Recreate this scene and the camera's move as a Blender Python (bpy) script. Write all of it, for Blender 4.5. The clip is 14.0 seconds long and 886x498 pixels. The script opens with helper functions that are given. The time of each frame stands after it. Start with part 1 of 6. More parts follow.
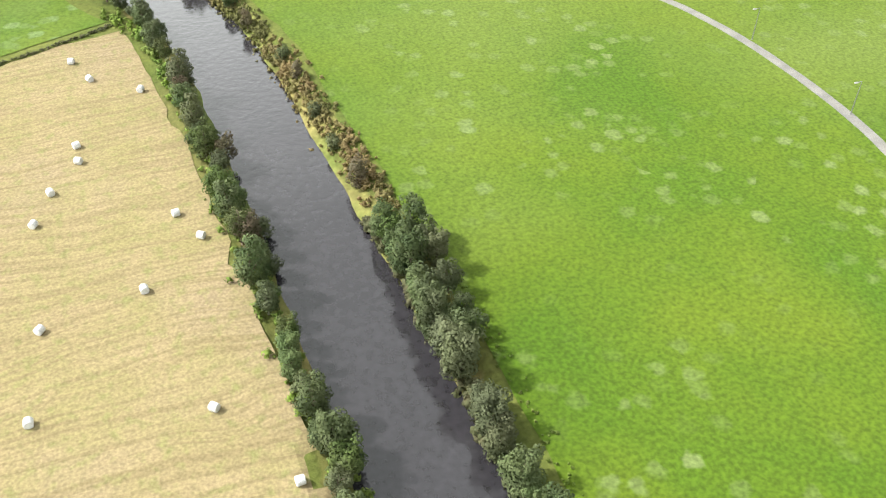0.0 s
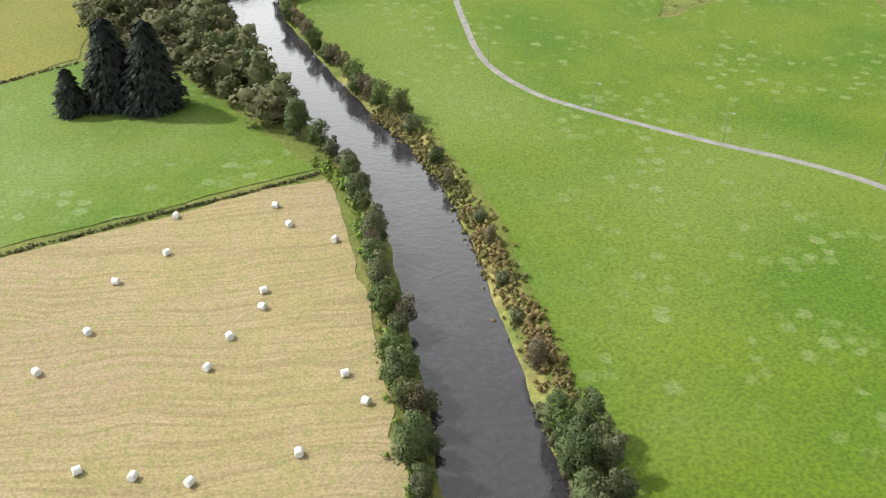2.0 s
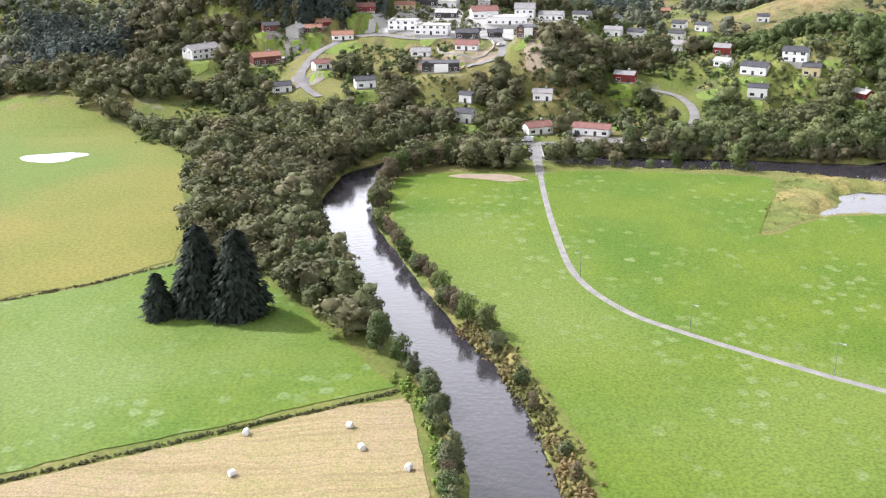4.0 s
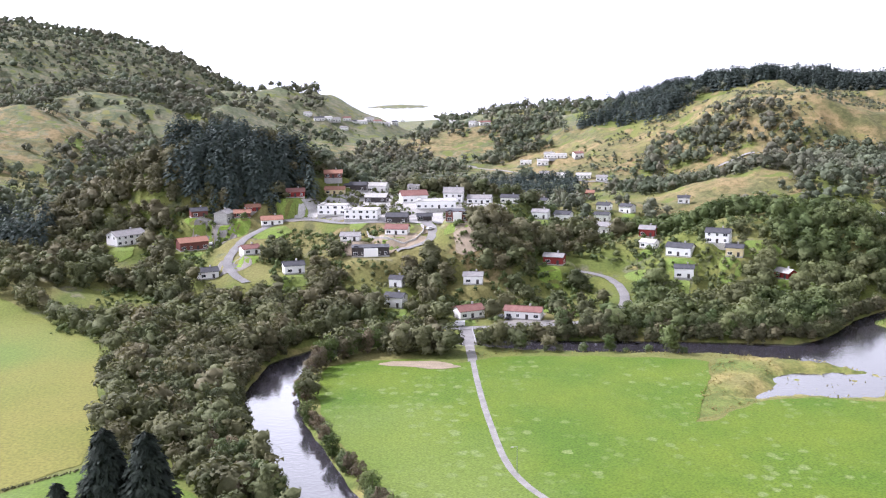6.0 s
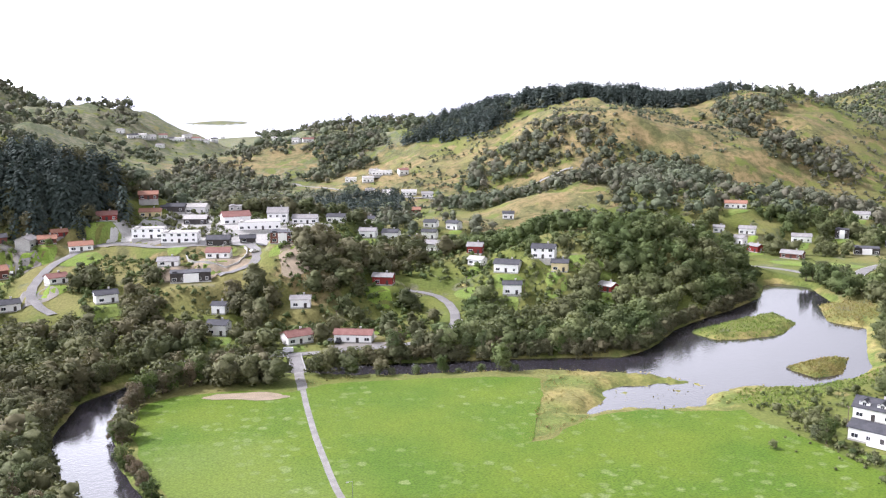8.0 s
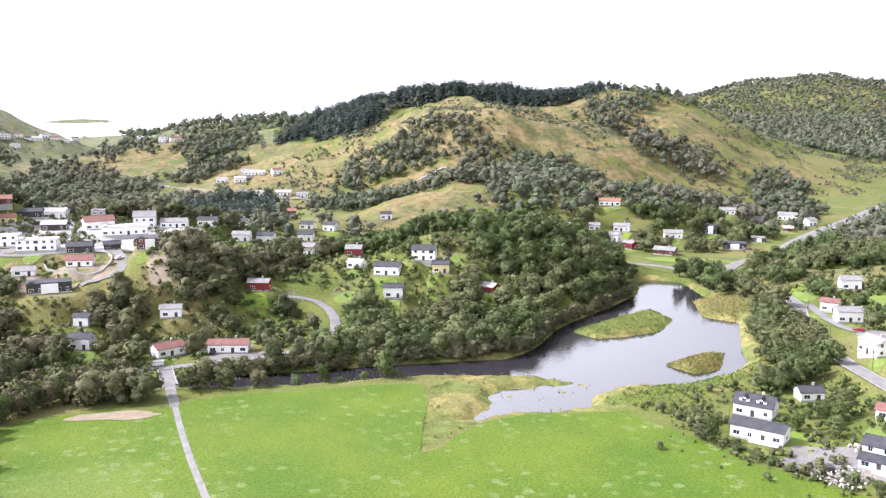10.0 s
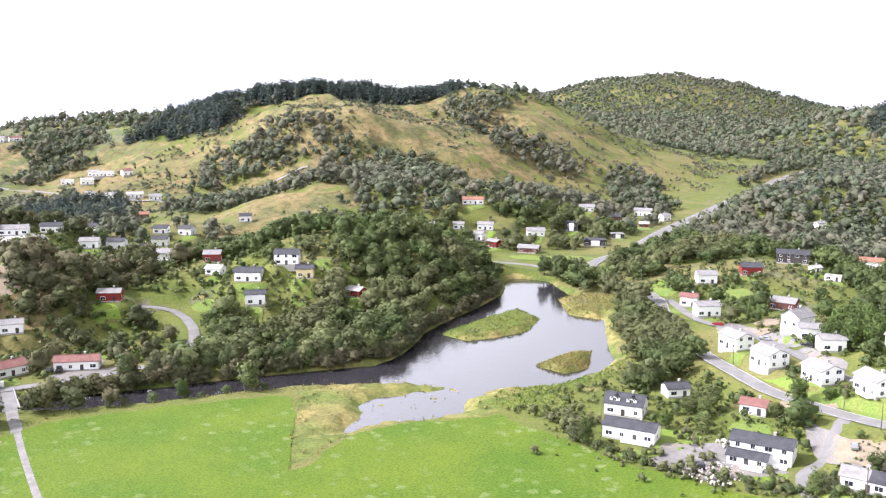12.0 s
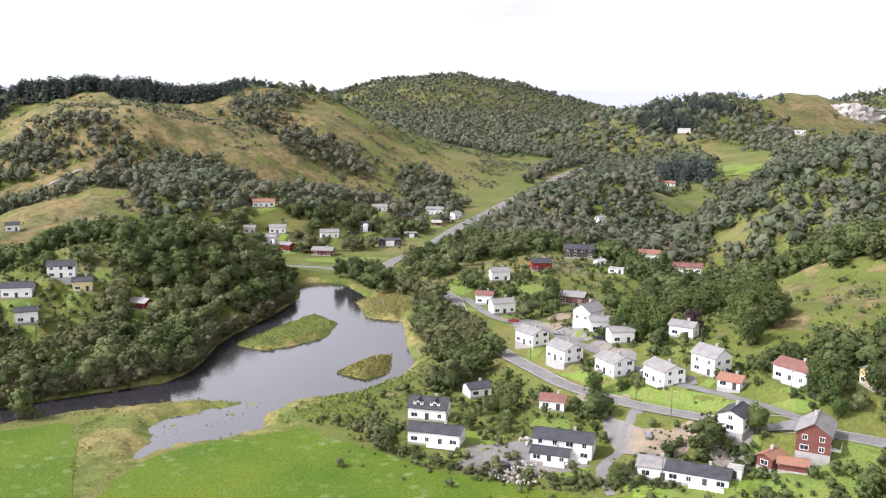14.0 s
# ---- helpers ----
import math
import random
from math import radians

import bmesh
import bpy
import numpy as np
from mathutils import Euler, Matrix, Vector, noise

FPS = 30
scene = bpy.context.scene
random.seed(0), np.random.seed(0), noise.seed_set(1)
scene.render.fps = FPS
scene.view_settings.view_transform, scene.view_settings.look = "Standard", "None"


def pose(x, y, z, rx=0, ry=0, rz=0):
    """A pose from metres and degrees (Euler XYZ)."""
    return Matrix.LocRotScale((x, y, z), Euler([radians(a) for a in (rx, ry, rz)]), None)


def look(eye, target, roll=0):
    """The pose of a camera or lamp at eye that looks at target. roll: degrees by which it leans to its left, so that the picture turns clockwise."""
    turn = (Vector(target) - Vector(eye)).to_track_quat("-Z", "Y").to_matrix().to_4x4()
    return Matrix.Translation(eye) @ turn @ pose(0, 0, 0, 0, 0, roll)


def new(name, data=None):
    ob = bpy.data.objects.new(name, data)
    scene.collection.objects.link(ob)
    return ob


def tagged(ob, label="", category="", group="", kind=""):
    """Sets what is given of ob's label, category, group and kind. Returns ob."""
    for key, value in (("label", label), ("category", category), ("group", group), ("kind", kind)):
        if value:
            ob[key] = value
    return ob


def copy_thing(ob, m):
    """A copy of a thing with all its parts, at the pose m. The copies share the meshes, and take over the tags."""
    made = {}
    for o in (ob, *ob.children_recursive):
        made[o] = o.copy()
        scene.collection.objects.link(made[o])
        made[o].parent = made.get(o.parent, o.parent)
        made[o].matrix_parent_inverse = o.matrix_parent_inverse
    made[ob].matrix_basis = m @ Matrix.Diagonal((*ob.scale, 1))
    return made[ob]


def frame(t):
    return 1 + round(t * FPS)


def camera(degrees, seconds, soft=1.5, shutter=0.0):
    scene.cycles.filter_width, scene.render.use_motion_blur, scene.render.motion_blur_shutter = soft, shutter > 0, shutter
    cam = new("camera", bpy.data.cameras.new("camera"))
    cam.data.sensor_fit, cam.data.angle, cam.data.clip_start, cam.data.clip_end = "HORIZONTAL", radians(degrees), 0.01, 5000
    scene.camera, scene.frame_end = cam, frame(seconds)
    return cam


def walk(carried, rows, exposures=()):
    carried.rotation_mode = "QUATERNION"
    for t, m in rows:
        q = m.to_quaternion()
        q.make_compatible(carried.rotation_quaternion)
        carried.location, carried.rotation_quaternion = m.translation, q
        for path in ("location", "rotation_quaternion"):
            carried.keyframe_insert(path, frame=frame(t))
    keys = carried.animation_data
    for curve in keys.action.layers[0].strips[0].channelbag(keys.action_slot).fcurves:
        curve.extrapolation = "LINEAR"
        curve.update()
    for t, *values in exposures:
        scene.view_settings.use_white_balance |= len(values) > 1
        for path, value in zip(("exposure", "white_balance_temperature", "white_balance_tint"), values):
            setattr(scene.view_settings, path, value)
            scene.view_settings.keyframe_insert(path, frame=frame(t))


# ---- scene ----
cam = camera(49.77, 14.0, 1.2)
PATH = [
    (0, (-9.72, -28.66, 98.99), (17.55, 42.25, 33.97), 1.75),
    (0.5, (-8.52, -26.14, 98.98), (14.67, 48.44, 36.54), 1.22),
    (1, (-7.03, -23.43, 98.59), (11.54, 54.75, 39.06), 0.67),
    (1.5, (-5.26, -20.90, 98.12), (8.14, 60.59, 41.74), 0.02),
    (2, (-4.14, -18.01, 98.26), (4.98, 66.09, 44.92), -0.33),
    (2.5, (-3.19, -15.39, 98.67), (2.35, 71.37, 49.25), -0.60),
    (3, (-2.35, -12.56, 98.63), (-0.45, 76.82, 53.81), -0.80),
    (3.2, (-2.24, -11.50, 98.61), (-0.94, 78.80, 55.66), -0.77),
    (5.3, (0.01, 0.00, 100.74), (-0.21, 97.19, 77.18), -0.88),
    (5.5, (0.10, 0.71, 100.72), (2.07, 98.26, 78.81), -0.81),
    (6, (0.05, 2.67, 100.99), (7.54, 100.79, 83.17), -0.65),
    (6.5, (0.11, 5.09, 101.04), (13.02, 102.94, 84.96), -0.55),
    (7, (0.24, 7.50, 101.19), (18.40, 104.50, 85.00), -0.45),
    (7.5, (0.48, 10.22, 101.29), (23.42, 106.17, 84.97), -0.36),
    (8, (0.87, 12.97, 101.45), (26.27, 108.30, 85.10), -0.33),
    (10.3, (2.68, 25.34, 101.78), (42.39, 115.59, 85.12), -0.06),
    (10.5, (3.00, 26.49, 102.03), (44.00, 116.15, 85.32), -0.05),
    (11, (3.78, 29.09, 102.04), (48.06, 117.17, 85.25), 0.01),
    (11.5, (4.23, 31.50, 102.13), (51.73, 117.88, 85.30), 0.09),
    (12, (4.81, 33.74, 102.24), (55.47, 118.29, 85.40), 0.18),
    (12.5, (5.79, 36.05, 102.31), (60.82, 117.83, 85.46), 0.26),
    (13, (6.76, 38.29, 102.33), (66.33, 116.81, 85.47), 0.36),
    (13.5, (7.70, 40.31, 102.43), (71.59, 115.37, 85.58), 0.47),
    (14, (8.50, 42.05, 102.60), (76.45, 113.46, 85.77), 0.54),
]
EXPOSURES = [(0, 0.64, 6350, 7), (1.0, 0.48, 6350, 7), (2.0, 0.26, 6350, 8), (3.2, 0.36, 6250, 12), (5.3, 1.0, 5650, 27), (6.5, 0.38, 5750, 25), (7.0, 0.50, 5800, 24), (7.5, 0.56, 5850, 23), (8.2, 0.61, 5850, 23), (10.3, 0.84, 5850, 23), (11.5, 0.92, 5850, 23), (12.5, 0.60, 6000, 22), (14.0, 0.23, 6050, 21)]
walk(cam, [(t, look(eye, target, roll)) for t, eye, target, roll in PATH], EXPOSURES)

# ---- light ----
SUN_TURN, SUN_UP = 62.0, 45.0   # degrees left of +y, degrees above the horizon
world = bpy.data.worlds.new("world")
scene.world = world
world.use_nodes = True
wn, wl = world.node_tree.nodes, world.node_tree.links
wn.clear()
sky = wn.new("ShaderNodeTexSky")
sky.sky_type, sky.sun_disc = "NISHITA", False
sky.sun_elevation, sky.sun_rotation = radians(SUN_UP), radians(-SUN_TURN)
sky.air_density, sky.dust_density, sky.ozone_density = 1.2, 2.5, 1.0
w_co = wn.new("ShaderNodeTexCoord")
w_map = wn.new("ShaderNodeMapping")
w_map.inputs["Scale"].default_value = (1.0, 1.0, 4.5)
w_noise = wn.new("ShaderNodeTexNoise")
w_noise.inputs["Scale"].default_value, w_noise.inputs["Detail"].default_value = 2.2, 7.0
w_ramp = wn.new("ShaderNodeValToRGB")
w_ramp.color_ramp.elements[0].position, w_ramp.color_ramp.elements[1].position = 0.05, 0.42
w_mix = wn.new("ShaderNodeMix")
w_mix.data_type = "RGBA"
# thin bright cloud, brighter towards the horizon and on the side of the sun
w_xyz = wn.new("ShaderNodeSeparateXYZ")
w_low = wn.new("ShaderNodeMapRange")
w_low.inputs["From Min"].default_value, w_low.inputs["From Max"].default_value = 0.34, 0.64
w_low.inputs["To Min"].default_value, w_low.inputs["To Max"].default_value = 22.0, 8.0
w_tone = wn.new("ShaderNodeVectorMath")
w_tone.operation = "SCALE"
w_tone.inputs[0].default_value = (0.99, 1.0, 0.965)
wl.new(w_co.outputs["Generated"], w_xyz.inputs[0])
wl.new(w_xyz.outputs["Z"], w_low.inputs["Value"])
w_side = wn.new("ShaderNodeVectorMath")
w_side.operation = "DOT_PRODUCT"
w_side.inputs[1].default_value = (-math.sin(radians(SUN_TURN)), math.cos(radians(SUN_TURN)), 0.0)
w_glow = wn.new("ShaderNodeMapRange")
w_glow.inputs["From Min"].default_value, w_glow.inputs["From Max"].default_value = -0.3, 0.8
w_glow.inputs["To Min"].default_value, w_glow.inputs["To Max"].default_value = 0.58, 2.2
w_both = wn.new("ShaderNodeMath")
w_both.operation = "MULTIPLY"
wl.new(w_co.outputs["Generated"], w_side.inputs[0])
wl.new(w_side.outputs["Value"], w_glow.inputs["Value"])
wl.new(w_low.outputs["Result"], w_both.inputs[0])
wl.new(w_glow.outputs["Result"], w_both.inputs[1])
wl.new(w_both.outputs[0], w_tone.inputs["Scale"])
wl.new(w_tone.outputs["Vector"], w_mix.inputs[7])
w_bg = wn.new("ShaderNodeBackground")
w_bg.inputs["Strength"].default_value = 0.074
w_out = wn.new("ShaderNodeOutputWorld")
wl.new(w_co.outputs["Generated"], w_map.inputs["Vector"])
wl.new(w_map.outputs["Vector"], w_noise.inputs["Vector"])
wl.new(w_noise.outputs["Fac"], w_ramp.inputs["Fac"])
wl.new(w_ramp.outputs["Color"], w_mix.inputs[0])
wl.new(sky.outputs["Color"], w_mix.inputs[6])
wl.new(w_mix.outputs[2], w_bg.inputs["Color"])
wl.new(w_bg.outputs["Background"], w_out.inputs["Surface"])

sun = new("sun", bpy.data.lights.new("sun", "SUN"))
sun.data.energy, sun.data.angle, sun.data.color = 4.4, radians(2.5), (1.0, 0.95, 0.87)
sun.matrix_world = look((0, 0, 200), (200 * math.sin(radians(SUN_TURN)), -200 * math.cos(radians(SUN_TURN)), 200 - 200 * math.tan(radians(SUN_UP))))

# ---- materials ----
def material(name, a, b, rough=0.9, scale=0.4, fine=6.0, bump=0.0, c=None, metal=0.0, spread=(0.35, 0.65), tint="", leaf=0.0, zones=(), spots=None, streaks=None, rust=None, mottle=0.62):
    """A surface whose colour wanders between a and b at two scales; c: a third colour in large patches; tint: 'object', 'island' or an attribute that moves it from dark to light."""
    m = bpy.data.materials.new(name)
    m.use_nodes = True
    n, l = m.node_tree.nodes, m.node_tree.links
    bsdf, out = n["Principled BSDF"], n["Material Output"]
    geo = n.new("ShaderNodeNewGeometry")

    def noise_at(s, detail=5.0):
        t = n.new("ShaderNodeTexNoise")
        t.inputs["Scale"].default_value, t.inputs["Detail"].default_value = s, detail
        l.new(geo.outputs["Position"], t.inputs["Vector"])
        return t.outputs["Fac"]

    def ramp(value, lo, hi):
        r = n.new("ShaderNodeMapRange")
        r.inputs["From Min"].default_value, r.inputs["From Max"].default_value = lo, hi
        l.new(value, r.inputs["Value"])
        return r.outputs["Result"]

    def mixed(fac, first, second, kind="MIX"):
        x = n.new("ShaderNodeMix")
        x.data_type, x.blend_type = "RGBA", kind
        for socket, v in ((x.inputs[0], fac), (x.inputs[6], first), (x.inputs[7], second)):
            if isinstance(v, tuple):
                socket.default_value = (*v, 1)
            elif isinstance(v, float):
                socket.default_value = v
            else:
                l.new(v, socket)
        return x.outputs[2]

    col = mixed(ramp(noise_at(scale), *spread), a, b)
    if c:
        col = mixed(ramp(noise_at(scale * 0.23, 3.0), 0.48, 0.62), col, c)
    fine_n = noise_at(fine, 3.0)
    for name_of, low, high in zones:
        at = n.new("ShaderNodeAttribute")
        at.attribute_name = name_of
        edge = n.new("ShaderNodeMath")
        edge.operation = "MULTIPLY_ADD"
        edge.inputs[1].default_value, edge.inputs[2].default_value = 2.6, -1.3
        l.new(noise_at(0.07, 6.0), edge.inputs[0])
        more = n.new("ShaderNodeMath")
        l.new(at.outputs["Fac"], more.inputs[0])
        l.new(edge.outputs[0], more.inputs[1])
        own = mixed(ramp(noise_at(scale * 0.7, 9.0), 0.4, 0.6), low, high)
        own = mixed(ramp(noise_at(0.2, 7.0), 0.44, 0.6), own, mixed(1.0, own, (0.62, 0.68, 0.6), "MULTIPLY"))
        col = mixed(ramp(more.outputs[0], 0.4, 0.6), col, own)
    if streaks:
        # swath lines: noise drawn out along one direction
        lay = n.new("ShaderNodeMapping")
        lay.inputs["Rotation"].default_value = (0, 0, radians(streaks[0]))
        lay.inputs["Scale"].default_value = (0.03, 1.1, 1.0)
        bend = n.new("ShaderNodeVectorMath")
        bend.operation = "MULTIPLY_ADD"
        sway = n.new("ShaderNodeTexNoise")
        sway.inputs["Scale"].default_value = 0.03
        l.new(geo.outputs["Position"], sway.inputs["Vector"])
        l.new(sway.outputs["Color"], bend.inputs[0])
        bend.inputs[1].default_value = (14.0, 14.0, 0.0)
        l.new(geo.outputs["Position"], bend.inputs[2])
        l.new(bend.outputs["Vector"], lay.inputs["Vector"])
        st = n.new("ShaderNodeTexNoise")
        st.inputs["Scale"].default_value, st.inputs["Detail"].default_value = 1.0, 6.0
        l.new(lay.outputs["Vector"], st.inputs["Vector"])
        col = mixed(ramp(st.outputs["Fac"], 0.47, 0.63), col, streaks[1])
        col = mixed(ramp(noise_at(0.5, 4.0), 0.52, 0.72), col, streaks[2])
    if spots:
        # round tufts of paler growth, gathered in drifts
        cell = n.new("ShaderNodeTexVoronoi")
        cell.inputs["Scale"].default_value, cell.inputs["Randomness"].default_value = 0.24, 1.0
        warp = n.new("ShaderNodeVectorMath")
        warp.operation = "MULTIPLY_ADD"
        wob = n.new("ShaderNodeTexNoise")
        wob.inputs["Scale"].default_value = 0.5
        l.new(geo.outputs["Position"], wob.inputs["Vector"])
        l.new(wob.outputs["Color"], warp.inputs[0])
        warp.inputs[1].default_value = (2.6, 2.6, 0.0)
        l.new(geo.outputs["Position"], warp.inputs[2])
        l.new(warp.outputs["Vector"], cell.inputs["Vector"])
        near_c = n.new("ShaderNodeMapRange")
        near_c.inputs["From Min"].default_value, near_c.inputs["From Max"].default_value = 0.42, 0.26
        l.new(cell.outputs["Distance"], near_c.inputs["Value"])
        pick = n.new("ShaderNodeSeparateColor")
        l.new(cell.outputs["Color"], pick.inputs[0])
        amount = n.new("ShaderNodeMath")
        amount.operation = "MULTIPLY"
        l.new(near_c.outputs["Result"], amount.inputs[0])
        l.new(ramp(pick.outputs[0], 0.3, 0.8), amount.inputs[1])
        drift = n.new("ShaderNodeMath")
        drift.operation = "MULTIPLY"
        l.new(amount.outputs[0], drift.inputs[0])
        l.new(ramp(noise_at(0.022, 4.0), 0.40, 0.56), drift.inputs[1])
        col = mixed(drift.outputs[0], col, spots)
    col = mixed(ramp(fine_n, 0.3, 0.7), col, mixed(1.0, col, (mottle, mottle, mottle), "MULTIPLY"))
    if tint:
        if tint == "object":
            v = n.new("ShaderNodeObjectInfo").outputs["Random"]
        elif tint == "island":
            v = geo.outputs["Random Per Island"]
        else:
            at = n.new("ShaderNodeAttribute")
            at.attribute_name = tint
            v = at.outputs["Fac"]
        g = n.new("ShaderNodeMapRange")
        g.inputs["To Min"].default_value, g.inputs["To Max"].default_value = 0.7, 1.22
        l.new(v, g.inputs["Value"])
        s = n.new("ShaderNodeVectorMath")
        s.operation = "SCALE"
        l.new(col, s.inputs[0])
        l.new(g.outputs["Result"], s.inputs["Scale"])
        col = s.outputs["Vector"]
        if rust:
            # some trees turn rusty or grey
            f1, f2 = n.new("ShaderNodeMath"), n.new("ShaderNodeMath")
            f1.operation, f2.operation = "MULTIPLY", "FRACT"
            f1.inputs[1].default_value = 17.3
            l.new(v, f1.inputs[0])
            l.new(f1.outputs[0], f2.inputs[0])
            col = mixed(ramp(f2.outputs[0], 0.52, 1.12), col, rust)
    l.new(col, bsdf.inputs["Base Color"])
    bsdf.inputs["Roughness"].default_value, bsdf.inputs["Metallic"].default_value = rough, metal
    bsdf.inputs["Specular IOR Level"].default_value = 0.25
    if bump:
        bp = n.new("ShaderNodeBump")
        bp.inputs["Strength"].default_value, bp.inputs["Distance"].default_value = 0.6, bump
        l.new(fine_n, bp.inputs["Height"])
        l.new(bp.outputs["Normal"], bsdf.inputs["Normal"])
    if leaf:
        tr = n.new("ShaderNodeBsdfTranslucent")
        l.new(mixed(1.0, col, (1.0, 1.0, 0.55), "MULTIPLY"), tr.inputs["Color"])
        ms = n.new("ShaderNodeMixShader")
        ms.inputs["Fac"].default_value = leaf
        l.new(bsdf.outputs["BSDF"], ms.inputs[1])
        l.new(tr.outputs["BSDF"], ms.inputs[2])
        l.new(ms.outputs["Shader"], out.inputs["Surface"])
    return m


M_LAND = material("rough_grass_and_heath", (0.112, 0.146, 0.028), (0.165, 0.182, 0.042), 0.95, 0.06, 0.9, 0.4, c=(0.205, 0.19, 0.066),
                  zones=(("moor", (0.215, 0.205, 0.125), (0.125, 0.145, 0.07)), ("heath", (0.285, 0.215, 0.10), (0.15, 0.145, 0.056)), ("bank", (0.16, 0.20, 0.045), (0.31, 0.265, 0.095))))
M_STRAW = material("mown_straw_field", (0.355, 0.28, 0.155), (0.305, 0.262, 0.118), 0.95, 0.10, 2.2, 0.08, c=(0.335, 0.26, 0.16), streaks=(-32.0, (0.27, 0.212, 0.11), (0.262, 0.25, 0.10)))
M_MEADOW = material("bright_meadow_grass", (0.082, 0.157, 0.008), (0.13, 0.19, 0.012), 0.9, 0.03, 1.5, 0.2, c=(0.156, 0.214, 0.038), spots=(0.19, 0.25, 0.078), mottle=0.55)
M_GREEN = material("green_field_grass", (0.092, 0.165, 0.016), (0.132, 0.19, 0.022), 0.9, 0.06, 1.2, 0.12, c=(0.15, 0.215, 0.05), spots=(0.172, 0.245, 0.08))
M_PASTURE = material("yellowed_pasture_grass", (0.175, 0.185, 0.034), (0.212, 0.20, 0.045), 0.95, 0.03, 1.0, 0.1, c=(0.13, 0.185, 0.032))
M_LAWN = material("garden_lawn_grass", (0.155, 0.235, 0.045), (0.205, 0.25, 0.06), 0.9, 0.12, 1.6, 0.06, c=(0.19, 0.28, 0.04))
M_REED = material("dry_reeds", (0.36, 0.29, 0.13), (0.27, 0.27, 0.085), 0.9, 0.12, 2.0, tint="island", leaf=0.3)
M_SCRUB = material("rust_coloured_scrub", (0.34, 0.245, 0.12), (0.28, 0.25, 0.095), 0.9, 0.15, 2.0, c=(0.19, 0.19, 0.07), tint="tint", leaf=0.2)
M_GRAVEL = material("worn_gravel_lane", (0.23, 0.222, 0.212), (0.31, 0.298, 0.283), 0.95, 0.3, 5.0, 0.03)
M_YARD = material("grey_gravel_yard", (0.20, 0.193, 0.183), (0.265, 0.253, 0.24), 0.95, 0.25, 3.0, 0.04, c=(0.29, 0.26, 0.22))
M_ASPHALT = material("old_grey_asphalt", (0.21, 0.205, 0.20), (0.275, 0.267, 0.26), 0.9, 0.2, 6.0, 0.02)
M_SAND = material("bare_sandy_earth", (0.36, 0.29, 0.21), (0.28, 0.235, 0.165), 0.95, 0.3, 4.0, 0.05)
M_ROCK = material("grey_blasted_rock", (0.36, 0.33, 0.30), (0.58, 0.54, 0.50), 0.9, 0.05, 1.5, 0.2)
RUST = (0.14, 0.122, 0.068)
M_LEAF = material("broad_leaves", (0.09, 0.11, 0.046), (0.146, 0.156, 0.068), 0.8, 0.05, 1.9, 0.0, c=(0.145, 0.138, 0.075), tint="tint", leaf=0.2, rust=RUST, mottle=0.58)
M_LEAF_NEAR = material("riverside_leaves", (0.085, 0.13, 0.045), (0.16, 0.205, 0.08), 0.75, 0.3, 2.6, 0.0, c=(0.135, 0.155, 0.08), tint="object", leaf=0.2, rust=(0.13, 0.135, 0.07), mottle=0.5)
# hill trees: distance haze put into the colour, greyer and bluer than near leaves
M_LEAF_HILL = material("hazed_hill_leaves", (0.09, 0.116, 0.07), (0.146, 0.168, 0.10), 0.85, 0.03, 1.1, 0.0, c=(0.146, 0.152, 0.102), tint="tint", leaf=0.14, rust=(0.138, 0.126, 0.09), mottle=0.58)
M_LEAF_GREEN = material("fresh_green_leaves", (0.082, 0.12, 0.038), (0.138, 0.175, 0.06), 0.8, 0.08, 2.0, 0.0, c=(0.16, 0.172, 0.075), tint="tint", leaf=0.22, mottle=0.55)
M_LEAF_GARDEN = material("garden_tree_leaves", (0.08, 0.13, 0.032), (0.14, 0.19, 0.055), 0.8, 0.3, 2.2, 0.0, c=(0.15, 0.175, 0.065), tint="object", leaf=0.22, mottle=0.5)
M_LEAF_PURPLE = material("purple_leaves", (0.06, 0.028, 0.04), (0.085, 0.04, 0.055), 0.75, 0.4, 2.0, 0.0, leaf=0.22, mottle=0.8)
# spruces on the hills: aerial haze mixed in as a lighter, bluer needle colour
M_NEEDLE = material("hazed_conifer_needles", (0.056, 0.078, 0.068), (0.088, 0.112, 0.096), 0.85, 0.15, 2.0, 0.0, tint="tint", leaf=0.1)
M_NEEDLE_DARK = material("dark_spruce_needles", (0.022, 0.032, 0.024), (0.038, 0.050, 0.036), 0.85, 0.3, 2.0, 0.0, tint="tint")
M_BARK = material("grey_brown_bark", (0.12, 0.09, 0.065), (0.2, 0.16, 0.12), 0.95, 2.0, 12.0, 0.02)
M_BALE = material("white_bale_wrap", (0.80, 0.80, 0.79), (0.72, 0.73, 0.73), 0.35, 2.0, 8.0, 0.01)
M_WALL_WHITE = material("white_painted_boards", (0.88, 0.87, 0.85), (0.83, 0.83, 0.82), 0.7, 0.6, 5.0, mottle=0.93)
M_WALL_RED = material("red_painted_boards", (0.26, 0.035, 0.03), (0.20, 0.03, 0.026), 0.75, 0.6, 5.0, mottle=0.93)
M_WALL_DARK = material("dark_stained_boards", (0.05, 0.045, 0.045), (0.07, 0.06, 0.058), 0.75, 0.6, 5.0, mottle=0.93)
M_WALL_YELLOW = material("pale_yellow_boards", (0.66, 0.55, 0.30), (0.58, 0.50, 0.29), 0.75, 0.6, 5.0, mottle=0.93)
M_WALL_BROWN = material("brown_timber_boards", (0.185, 0.068, 0.055), (0.14, 0.055, 0.045), 0.75, 0.6, 5.0, mottle=0.93)
M_ROOF_DARK = material("dark_grey_roof_tiles", (0.055, 0.057, 0.065), (0.085, 0.085, 0.095), 0.7, 0.5, 4.0, 0.03)
